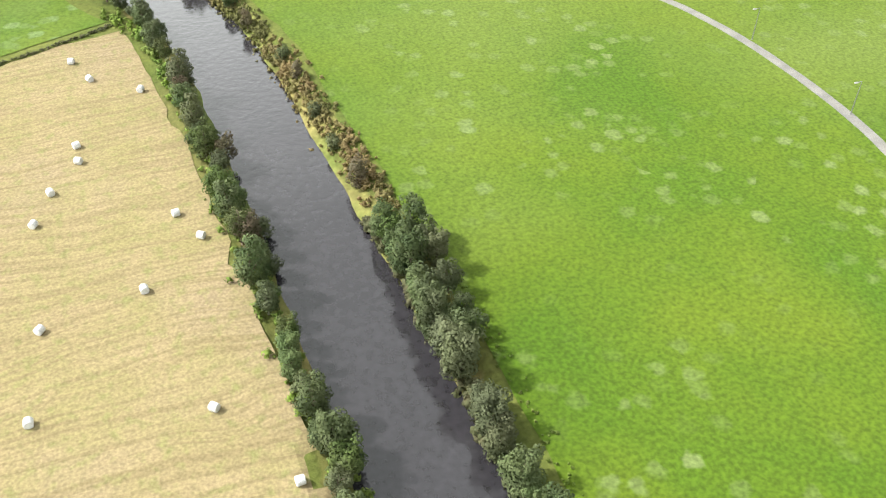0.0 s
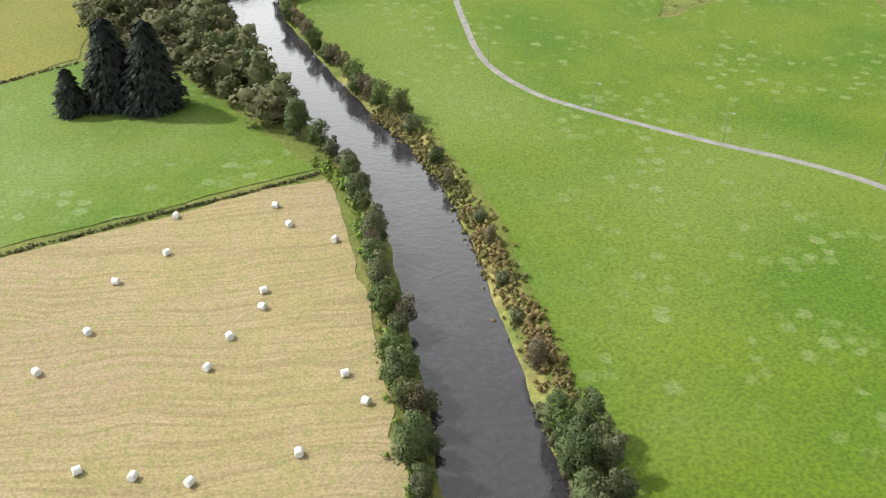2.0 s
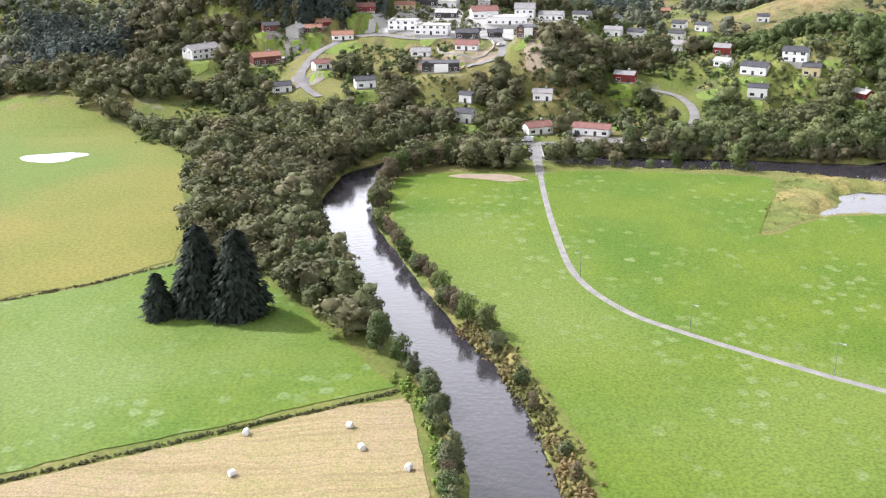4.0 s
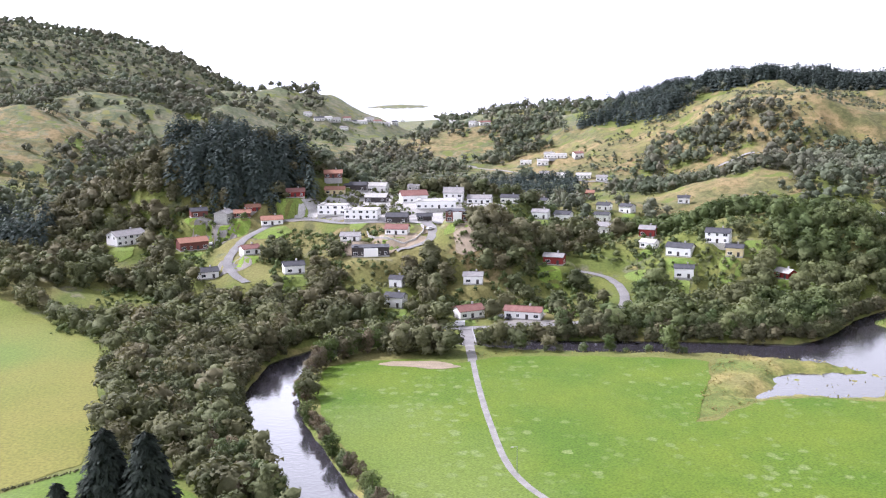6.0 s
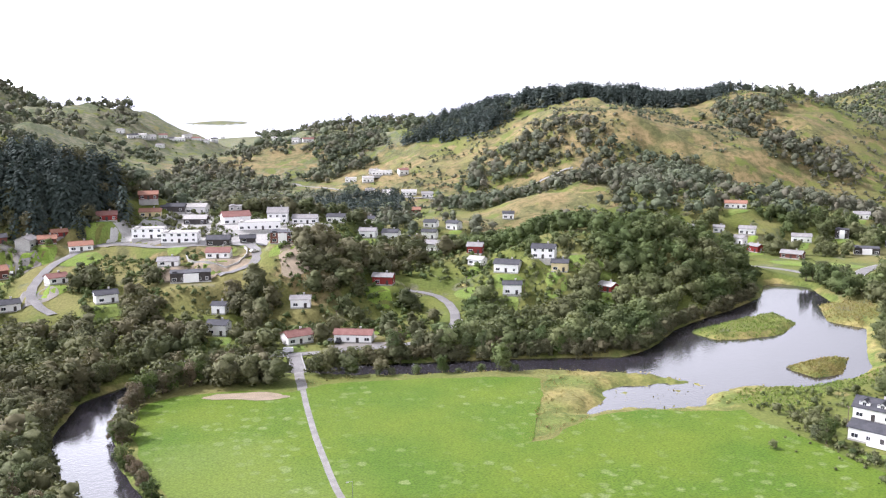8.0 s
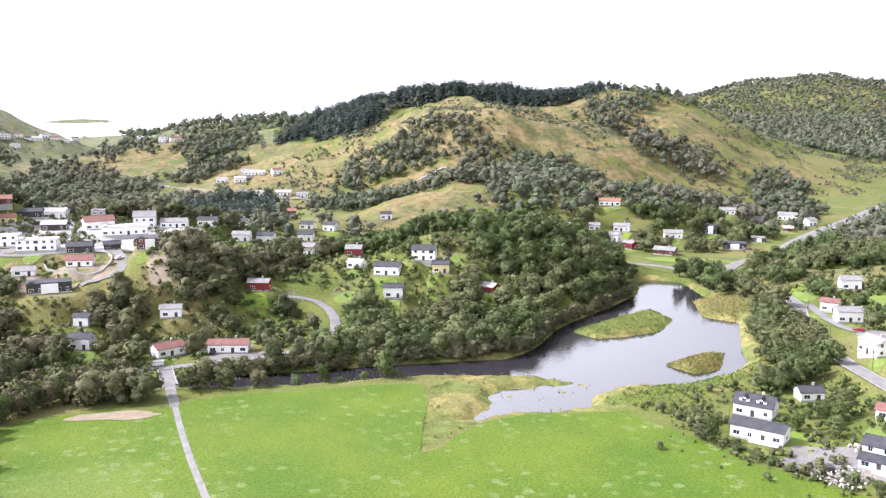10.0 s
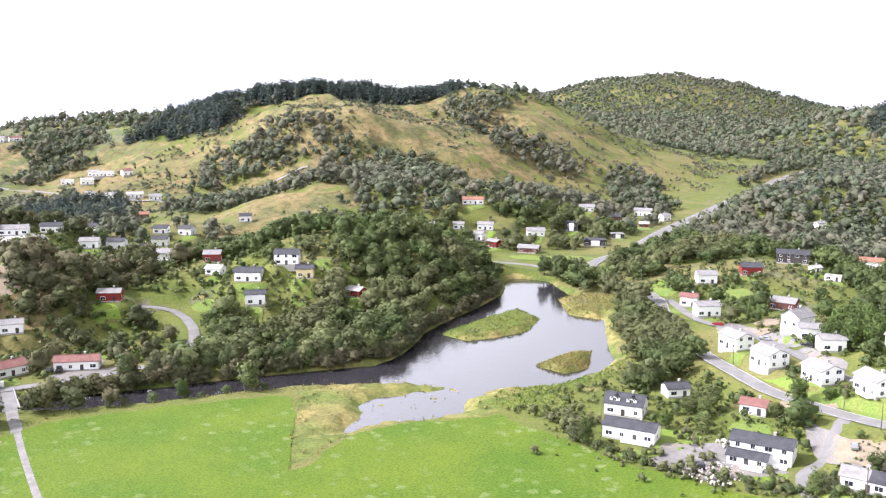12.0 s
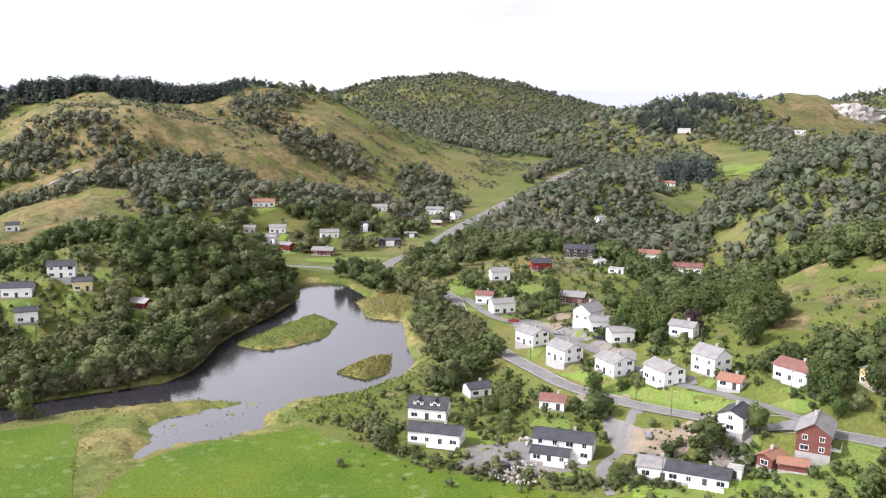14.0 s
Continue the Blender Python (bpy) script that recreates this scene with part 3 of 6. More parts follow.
ROAD = [(262, 40, 7), (255, 90, 7), (249, 131, 7), (244, 151, 7), (241, 169, 7), (242, 199, 7), (244, 218, 7), (246, 233, 7), (253, 251, 7), (262, 273, 7), (274, 294, 7), (290, 319, 7), (306, 343, 7),
    (321, 363, 7), (332, 387, 7), (338, 412, 7), (342, 436, 7), (367, 463, 7), (410, 482, 8), (436, 499, 9), (492, 535, 10), (581, 586, 11), (677, 642, 11), (755, 682, 11), (840, 726, 10), (960, 770, 9)]
BANK_ROAD = [(340, 428, 5), (333, 455, 5), (322, 484, 5), (290, 510, 5), (255, 530, 5)]
VILLAGE_ROAD = [(-55, 378, 4), (-10, 380, 4), (25, 378.5, 4), (37, 377, 5), (66, 377, 4), (84, 380, 4), (99, 387, 4.4), (111, 407, 4.4), (115, 426, 4.4), (112, 441, 4.4), (100, 452, 4)]
PLATEAU_ROAD = [(-58, 441, 4.4), (-66, 454, 4.4), (-70, 467, 4.4), (-68, 485, 4.4), (-62, 503, 5), (-40, 524, 6), (-14, 502, 6), (11, 501, 6), (26, 508, 6), (31, 484, 5), (28, 463, 4.4), (12, 455, 4)]
ROW_STREET = [(324, 358, 4.4), (304, 318, 4.4), (297, 292, 4.4), (281, 261, 4.4), (270, 237, 4.4), (264, 217, 4.4), (257, 196, 4.4), (251, 169, 4.4), (246, 146, 4.4)]
YARD_LANE = [(241, 200, 4), (229, 195, 4), (219, 190, 4), (206, 187, 4), (196, 176, 3.6)]
UPPER_ROAD = [(330, 800, 5), (240, 840, 5), (175, 905, 6), (140, 1010, 6), (112, 1063, 8)]
ROADS = [LANE, ROAD, BANK_ROAD, VILLAGE_ROAD, PLATEAU_ROAD, ROW_STREET, YARD_LANE, UPPER_ROAD]


def level_bed(line, step=4.0):
    """Level plots along a road, so that it lies in the slope and not across it."""
    out = []
    for (ax, ay, w), (bx, by, _) in zip(line, line[1:]):
        n = max(1, int(math.hypot(bx - ax, by - ay) / step))
        for k in range(n):
            out.append((ax + (bx - ax) * k / n, ay + (by - ay) * k / n, w))
    x, y = np.array([p[0] for p in out]), np.array([p[1] for p in out])
    z = hillside(x, y)
    z = np.convolve(np.pad(z, 4, "edge"), np.ones(9) / 9, "valid")
    return [(px, py, float(pz), 0.5 * w + 1.2) for (px, py, w), pz in zip(out, z)]


PLOTS = [(hx, hy, float(hz), 0.52 * hl + 1.5) for (hx, hy, _, hl, *_), hz in zip(HOMES, hillside(np.array([h[0] for h in HOMES]), np.array([h[1] for h in HOMES])))]


BEDS = level_bed(ROAD[:20]) + level_bed(ROW_STREET) + level_bed(VILLAGE_ROAD) + level_bed(PLATEAU_ROAD)


# ---- mesh helpers ----
def mesh_from(name, verts, faces, mat, smooth=False, tint=None, normals=None):
    """A mesh from arrays of corners and of faces with equal corner counts."""
    verts, faces = np.asarray(verts, np.float32), np.asarray(faces, np.int32)
    me = bpy.data.meshes.new(name)
    me.vertices.add(len(verts))
    me.vertices.foreach_set("co", verts.ravel())
    k = faces.shape[1]
    me.loops.add(faces.size)
    me.loops.foreach_set("vertex_index", faces.ravel())
    me.polygons.add(len(faces))
    me.polygons.foreach_set("loop_start", np.arange(0, faces.size, k, dtype=np.int32))
    if smooth:
        me.polygons.foreach_set("use_smooth", np.ones(len(faces), bool))
    if tint is not None:
        me.attributes.new("tint", "FLOAT", "POINT").data.foreach_set("value", np.asarray(tint, np.float32))
    me.update(calc_edges=True)
    if normals is not None:
        # rounded shading over the whole crown
        me.polygons.foreach_set("use_smooth", np.ones(len(faces), bool))
        me.attributes.new("custom_normal", "FLOAT_VECTOR", "POINT").data.foreach_set("vector", np.asarray(normals, np.float32).ravel())
    me.materials.append(mat)
    return me


def bm_mesh(name, bm, mat):
    me = bpy.data.meshes.new(name)
    bm.to_mesh(me)
    bm.free()
    me.materials.append(mat)
    return me


def part(name, data, parent, m=None, label=""):
    """A mesh as one object under a thing or a part."""
    ob = new(name, data)
    ob.parent = parent
    if m is not None:
        ob.matrix_basis = m
    return tagged(ob, label)


def box_into(bm, x0, y0, z0, x1, y1, z1):
    v = [bm.verts.new(p) for p in ((x0, y0, z0), (x1, y0, z0), (x1, y1, z0), (x0, y1, z0), (x0, y0, z1), (x1, y0, z1), (x1, y1, z1), (x0, y1, z1))]
    for f in ((3, 2, 1, 0), (4, 5, 6, 7), (0, 1, 5, 4), (1, 2, 6, 5), (2, 3, 7, 6), (3, 0, 4, 7)):
        bm.faces.new([v[k] for k in f])


def box_mesh(name, mat, *boxes):
    bm = bmesh.new()
    for b in boxes:
        box_into(bm, *b)
    return bm_mesh(name, bm, mat)


# ---- ground, water, fields, roads ----
def spaced(first, last, step, far_low, far_high, growth=1.09):
    """Coordinates at even steps from first to last, then ever wider ones to both ends."""
    mid = list(np.arange(first, last + step / 2, step))
    s, v = step, mid[-1]
    high = []
    while v < far_high:
        s *= growth
        v += s
        high.append(v)
    s, v = step, mid[0]
    low = []
    while v > far_low:
        s *= growth
        v -= s
        low.append(v)
    return np.array(low[::-1] + mid + high)


# where dry golden grass takes over from the green: x, y, strength, radii, turn
HEATH = [(80, 830, 0.6, 110, 90, 0, 0.7), (430, 850, 0.85, 230, 190, -20, 0.6), (560, 900, 0.8, 160, 130, 0, 0.6), (190, 960, 0.8, 110, 170, 0, 0.6), (55, 448, 0.9, 26, 22, 0, 0.8), (345, 195, 0.55, 75, 42, 25, 0.6), (470, 300, 0.35, 60, 50, 0, 0.8), (350, 375, 0.5, 40, 20, -40, 1.0), (660, 780, 0.55, 130, 90, 20, 0.7),
         (20, 500, 0.7, 80, 40, 0, 1.0), (1610, 790, 0.9, 170, 130, 0, 0.6), (330, 640, 0.55, 90, 50, -30, 1.0), (235, 640, 0.95, 75, 45, 0, 0.6), (80, 1180, 0.7, 150, 120, 0, 0.8), (-330, 900, 0.6, 170, 200, 0, 0.8)]


MARSH = [(172, 322), (158, 330), (139, 329), (122, 324), (112, 306), (106, 292), (101, 280), (94, 265), (100, 266), (109, 273), (117, 278), (126, 281), (136, 281.5), (145, 280), (154, 276), (163, 273), (170, 275), (186, 288), (200, 292), (184, 302)]


def land_mesh():
    xs, ys = spaced(-85, 415, 2.6, -3600, 4600, 1.05), spaced(-40, 550, 2.8, -700, 4600, 1.035)
    gx, gy = np.meshgrid(xs, ys)
    z = ground(gx, gy)
    w, h = len(xs), len(ys)
    i = np.arange((h - 1) * w).reshape(h - 1, w)[:, :-1].ravel()
    me = mesh_from("ground", np.stack([gx, gy, z], -1).reshape(-1, 3), np.stack([i, i + 1, i + 1 + w, i + w], 1), M_LAND, True)
    heath = np.max([np.clip(bump_at(gx, gy, *row), 0, 1) for row in HEATH], 0)
    moor = np.clip(np.clip((z - 30) / 60, 0, 1) * (gx < 100) + 0.45 * (np.hypot(gx, gy) > 900) * (gx < 250) + 0.2, 0, 0.75) * (np.hypot(gx, gy) > 420)
    close = (gx > -190) & (gx < 450) & (gy > -140) & (gy < 580)
    bank = np.where(close, np.maximum(np.clip(1.15 - water_distance(gx, gy) / 5, 0, 1), 0.75 * (inside_distance(gx, gy, MARSH) < 0)), 0)
    for name, values in (("heath", heath), ("moor", moor), ("bank", bank)):
        me.attributes.new(name, "FLOAT", "POINT").data.foreach_set("value", values.ravel().astype(np.float32))
    return me


tagged(new("ground", land_mesh()), "rough grassy valley floor and heathery hills", "ground", kind="structure")
tagged(new("water", mesh_from("water", [(-4500, -900, -2.2), (4800, -900, -2.2), (4800, 4800, -2.2), (-4500, 4800, -2.2)], [(0, 1, 2, 3)], M_WATER)),
       "dark still river and lagoon water", "water", kind="structure")


def field(name, corners, mat, label, lift=0.14, step=3.0, cell=12.0, category="field"):
    """A field that lies on the land: its outline cut into a grid of small faces, with an uneven rim."""
    bm = bmesh.new()
    rim = []
    for (ax, ay), (bx, by) in zip(corners, corners[1:] + corners[:1]):
        n = max(1, int(math.hypot(bx - ax, by - ay) / step))
        for k in range(n):
            x, y = ax + (bx - ax) * k / n, ay + (by - ay) * k / n
            rim.append((x + 1.5 * float(lumps(x, y, 7.0, 8)), y + 1.5 * float(lumps(x, y, 7.0, 9))))
    bm.faces.new([bm.verts.new((x, y, 0)) for x, y in rim])
    for axis, lo, hi in ((0, min(p[0] for p in rim), max(p[0] for p in rim)), (1, min(p[1] for p in rim), max(p[1] for p in rim))):
        cut = lo + cell
        while cut < hi:
            co, no = ((cut, 0, 0), (1, 0, 0)) if axis == 0 else ((0, cut, 0), (0, 1, 0))
            bmesh.ops.bisect_plane(bm, geom=bm.verts[:] + bm.edges[:] + bm.faces[:], plane_co=co, plane_no=no)
            cut += cell
    zs = ground([v.co.x for v in bm.verts], [v.co.y for v in bm.verts])
    for v, z in zip(bm.verts, zs):
        v.co.z = max(z, -1.7) + lift
    bmesh.ops.triangulate(bm, faces=bm.faces[:])
    for f in bm.faces:
        if f.normal.z < 0:
            f.normal_flip()
    return tagged(new(name, bm_mesh(name, bm, mat)), label, category, kind="structure")


field("straw_field", [(5.4, 27.5), (4.0, 41.2), (2.4, 57.8), (0.8, 74.2), (-1.4, 107.2), (-4.2, 137.5), (-8.4, 167.8), (-22, 165), (-42.6, 155.4), (-63.2, 147.1), (-82.5, 138.9),
      (-178.8, 96.2), (-178.8, -82.5), (11, -82.5)],
      M_STRAW, "pale mown straw field with faint swath lines")
field("green_field", [(-11, 173.2), (-15.1, 178.8), (-28.9, 203.5), (-48.1, 231), (-63.2, 250.2), (-78.4, 246.1), (-94.9, 232.4), (-114.1, 222.8), (-192.5, 185.6), (-192.5, 99),
      (-82.5, 143), (-63.2, 151.2), (-42.6, 159.5), (-22, 169.1)],
      M_GREEN, "lush green grass field beside the spruces")
field("pasture", [(-78.4, 250.2), (-81.1, 284.6), (-94.9, 323.1), (-104.5, 368.5), (-140.2, 412.5), (-181.5, 446.9), (-233.8, 460.6), (-412.5, 453.8), (-412.5, 123.8), (-192.5, 188.4),
      (-114.1, 225.5), (-94.9, 235.1)],
      M_PASTURE, "yellowish grazed pasture beyond the stone wall")
field("meadow", [(36, -82.5), (32, 0), (30.4, 30.2), (30.2, 55), (30, 71.5), (28.4, 85.2), (28.9, 107.2), (26.1, 130.6), (24.1, 154), (17.9, 184.2), (5.5, 209), (-4.1, 237.9),
      (-15.1, 275), (-19.9, 305.2), (-16.5, 330), (-6.9, 335.5), (11, 336.9), (31.6, 330), (44, 335.5), (78.4, 332.8), (100, 328), (113, 325), (119, 321), (113, 306), (108, 294), (103, 282), (97, 271), (94, 263), (101, 264), (109, 271.5), (117, 276.5), (126, 279.5), (136, 280), (145, 278.5), (154, 274.5), (163, 271.5), (169, 272), (168, 262), (172, 244.8), (176, 220), (192.5, 178.8), (220, 130.6), (247.5, 55), (254.4, -82.5)],
      M_MEADOW, "bright green meadow with paler grass patches")


def ribbon(name, line, mat, label, lift=0.1, step=3.0, category="road", across=5):
    """A road along a smoothed line of points with widths, laid on the land."""
    pts = [Vector((x, y, 0)) for x, y, *_ in line]
    wid = [w for *_, w in line]
    path = []
    for k in range(len(pts) - 1):
        p0, p1, p2, p3 = pts[max(k - 1, 0)], pts[k], pts[k + 1], pts[min(k + 2, len(pts) - 1)]
        n = max(2, int((p2 - p1).length / step))
        for j in range(n):
            t = j / n
            q = 0.5 * (2 * p1 + (p2 - p0) * t + (2 * p0 - 5 * p1 + 4 * p2 - p3) * t * t + (3 * p1 - p0 - 3 * p2 + p3) * t**3)
            path.append((q, wid[k] + (wid[k + 1] - wid[k]) * t))
    path.append((pts[-1], wid[-1]))
    verts = []
    for k, (q, w) in enumerate(path):
        d = (path[min(k + 1, len(path) - 1)][0] - path[max(k - 1, 0)][0]).normalized()
        side = Vector((d.y, -d.x, 0))
        for j in range(across):
            u = j / (across - 1) - 0.5
            p = q + side * (u * w * (1 + 0.05 * math.sin(k * 1.7 + u * 9)))
            verts.append((p.x, p.y, lift + 0.06 * (0.25 - u * u) * 4))
    verts = np.array(verts)
    mid = ground([q.x for q, _ in path], [q.y for q, _ in path])
    verts[:, 2] += np.maximum(0.5 * ground(verts[:, 0], verts[:, 1]) + 0.5 * np.repeat(mid, across), -0.5)
    i = np.arange((len(path) - 1) * across).reshape(-1, across)[:, :-1].ravel()
    return tagged(new(name, mesh_from(name, verts, np.stack([i, i + across, i + across + 1, i + 1], 1), mat, True)), label, category, kind="structure")


ribbon("farm_lane", LANE, M_GRAVEL, "narrow pale grey worn farm lane")
ribbon("main_road", ROAD, M_ASPHALT, "two-lane grey asphalt road past the lagoon", 0.3)
ribbon("bank_road", BANK_ROAD, M_ASPHALT, "side road behind the lagoon")
ribbon("village_road", VILLAGE_ROAD, M_ASPHALT, "narrow grey village street above the river", 0.25)
ribbon("plateau_road", PLATEAU_ROAD, M_ASPHALT, "winding grey street up to the new houses", 0.34)
ribbon("row_street", ROW_STREET, M_ASPHALT, "residential street behind the white houses", 0.3)
ribbon("yard_lane", YARD_LANE, M_ASPHALT, "short gravel lane down to the yard")
ribbon("upper_road", UPPER_ROAD, M_GRAVEL, "pale road up the far hillside")

def beside(line, off, w):
    """A line of points that runs beside another one."""
    out = []
    for k, (x, y, _) in enumerate(line):
        ax, ay, _ = line[max(k - 1, 0)]
        bx, by, _ = line[min(k + 1, len(line) - 1)]
        d = math.hypot(bx - ax, by - ay)
        out.append((x + off * (by - ay) / d, y - off * (bx - ax) / d, w))
    return out


M_LINE = material("worn_white_road_paint", (0.62, 0.62, 0.60), (0.5, 0.5, 0.49), 0.8, 0.5, 3.0)
for off in (-3.1, 3.1):
    ribbon("road_marking", beside(ROAD, off, 0.22), M_LINE, "worn white edge line painted on the main road", 0.36, across=3)

# ---- lawns, yards and bare earth ----
def patch(name, x, y, rx, ry, turn, mat, label, category, lift=0.18):
    """A roundish piece of ground of its own, with an uneven rim."""
    c, s = math.cos(radians(turn)), math.sin(radians(turn))
    rim = []
    for k in range(18):
        a = 6.2832 * k / 18
        r = 1 + 0.13 * math.sin(3 * a + x) + 0.08 * math.sin(5 * a + y)
        u, v = rx * r * math.cos(a), ry * r * math.sin(a)
        rim.append((x + u * c - v * s, y + u * s + v * c))
    return field(name, rim, mat, label, lift, 2.5, 3.0, category)


LAWNS = [(113, 388, 26, 9, -5), (82, 400, 11, 6, -10), (132, 436, 13, 6, -20), (180, 434, 18, 7, -20), (193, 420, 12, 5, -30), (352, 486, 26, 9, -35), (341, 379, 20, 9, 40),
         (200, 228, 10, 7, 40), (346, 340, 17, 9, 30), (404, 414, 20, 9, -35), (206, 160, 16, 5, -65), (232, 132, 16, 11, 0), (895, 535, 70, 30, -50), (740, 497, 48, 16, -40),
         (-70, 905, 60, 24, 0), (-52, 503, 12, 7, 0), (243, 196, 15, 3.5, -70)]
for k, (hx, hy, _, hl, *_) in enumerate(HOMES):
    if hy < 620 and k % 3 != 1:
        d = math.hypot(hx, hy)
        LAWNS.append((round(hx - (hl * 0.55 + 4) * hx / d + 3 * math.sin(k * 2.1), 1), round(hy - (hl * 0.55 + 4) * hy / d, 1), 5.5 + k % 4, 3.5 + k % 3, (k * 37) % 90 - 45))
for row in LAWNS:
    patch("lawn", *row, M_LAWN, "bright green mown garden lawn", "lawn")
for row in [(-95, 985, 62, 30, -10), (-215, 930, 60, 34, 10), (-150, 1110, 60, 40, 0)]:
    patch("grazed_field", *row, M_PASTURE, "pale yellow-green grazed hill field", "field", 0.4)
YARDS = [(196, 209, 17, 12, -60), (224, 190, 5, 16, -20), (236, 168, 12, 8, 20), (300, 294, 6, 16, -25), (288, 264, 5, 14, -25), (274, 236, 5, 14, -22), (262, 206, 5, 13, -18), (64, 383, 12, 5, 0), (-85, 508, 14, 8, 10), (-20, 520, 22, 9, 0), (58, 512, 14, 8, 0), (-68, 462, 9, 8, 0), (66, 398, 7, 9, 0)]
for row in YARDS:
    patch("gravel_yard", *row, M_YARD, "grey gravel yard by the houses", "yard", 0.2)
patch("puddle", -157, 366, 13, 7, 10, M_WATER, "shallow rain puddle in the pasture", "puddle", 0.2)
def quarry_mesh():
    """A terraced rock face cut into the hillside, rough and uneven."""
    across, up = 30, 16
    rng = np.random.default_rng(12)
    u, v = np.meshgrid(np.linspace(-1, 1, across), np.linspace(0, 1, up))
    wide = 62 * (0.55 + 0.45 * v) * (1 + 0.12 * rng.normal(size=u.shape))
    back = 34 * (np.floor(v * 4) / 4 + 0.25 * np.clip((v * 4) % 1 * 4 - 3, 0, 1)) + 26 * u * u + 3 * rng.normal(size=u.shape)
    x, y = 1648 + back * 0.9 + u * wide * 0.42, 762 + back * 0.43 - u * wide * 0.9
    z = 33 + 46 * v * (1 - 0.28 * u * u) + 1.5 * rng.normal(size=u.shape)
    k = np.arange((up - 1) * across).reshape(up - 1, across)[:, :-1].ravel()
    return mesh_from("quarry", np.stack([x, y, z], -1).reshape(-1, 3), np.stack([k, k + across, k + across + 1, k + 1], 1), M_ROCK)


tagged(new("quarry", quarry_mesh()), "pale grey terraced quarry face on the far hill", "quarry", kind="structure")
PLATEAU = [(-42, 528), (-21, 519), (-2, 506), (10, 502), (28, 498), (40, 508), (68, 530), (79, 545), (74, 556), (56, 564), (36, 566), (20, 570), (8, 586), (-8, 576), (-14, 556), (-33, 540)]
field("paved_yard", PLATEAU, M_CONCRETE, "pale paved yard between the new houses", 0.3, 3.0, 3.0, "yard")
field("lawn", [(255, 247), (249, 220), (246, 196), (245.5, 171), (249, 166), (252, 184), (252.5, 206), (255, 228)], M_LAWN, "mown grass verge between the road and the white houses", 0.22, 2.5, 3.0, "lawn")
field("lawn", [(360, 356), (363, 339), (341, 315), (330, 323), (342, 346)], M_LAWN, "sloping green lawn below the red barn", 0.22, 2.5, 3.0, "lawn")
field("bare_earth", [(228, 192), (230, 185), (226, 180), (221, 182), (221, 189)], M_SAND, "bare brown earth in the road fork", 0.28, 2.0, 2.0, "bare ground")
field("gravel_yard", [(235, 176), (234, 165), (229, 156), (221, 155), (224, 165), (230, 170)], M_YARD, "gravel drive up to the white house", 0.28, 2.0, 2.0, "yard")
EARTH = [(17, 329, 14, 4.2, -12), (226, 180, 9, 6, -30), (242, 216, 9, 6, -40), (300, 276, 7, 9, 0), (1, 464, 24, 8, 0), (14, 472, 15, 6, 10), (20, 466, 9, 5, 0), (52, 452, 14, 9, 0), (318, 292, 9, 7, 0)]
for row in EARTH:
    patch("bare_earth", *row, M_SAND, "bare sandy brown earth", "bare ground", 0.24)

# ---- the far sea and its horizon ----
arc = [(4720 * math.sin(radians(a)), 4720 * math.cos(radians(a))) for a in range(-40, 91, 5)]
n_arc = len(arc)
# self-lit backdrop: haze and sun glare painted in, near white left, grey-blue right
M_SEA = bpy.data.materials.new("glowing_hazy_sea")
M_SEA.use_nodes = True
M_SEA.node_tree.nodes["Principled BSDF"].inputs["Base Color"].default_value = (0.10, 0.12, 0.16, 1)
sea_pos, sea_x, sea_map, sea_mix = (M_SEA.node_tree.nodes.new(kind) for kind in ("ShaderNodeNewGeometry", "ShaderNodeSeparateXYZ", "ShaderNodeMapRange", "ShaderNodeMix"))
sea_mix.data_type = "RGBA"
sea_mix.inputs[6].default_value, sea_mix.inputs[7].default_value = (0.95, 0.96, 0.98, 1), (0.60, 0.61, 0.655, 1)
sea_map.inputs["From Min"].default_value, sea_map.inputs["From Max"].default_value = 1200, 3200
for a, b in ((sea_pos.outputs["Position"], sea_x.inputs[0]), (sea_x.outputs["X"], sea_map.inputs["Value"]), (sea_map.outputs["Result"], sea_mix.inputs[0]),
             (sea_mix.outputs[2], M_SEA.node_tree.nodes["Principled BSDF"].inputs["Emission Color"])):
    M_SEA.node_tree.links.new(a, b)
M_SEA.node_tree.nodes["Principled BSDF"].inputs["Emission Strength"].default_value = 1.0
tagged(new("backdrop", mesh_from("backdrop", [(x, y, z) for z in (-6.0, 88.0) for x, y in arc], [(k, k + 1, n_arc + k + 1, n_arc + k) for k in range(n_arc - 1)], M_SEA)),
       "glowing backdrop of pale hazy sea on the horizon", "sea", kind="structure")


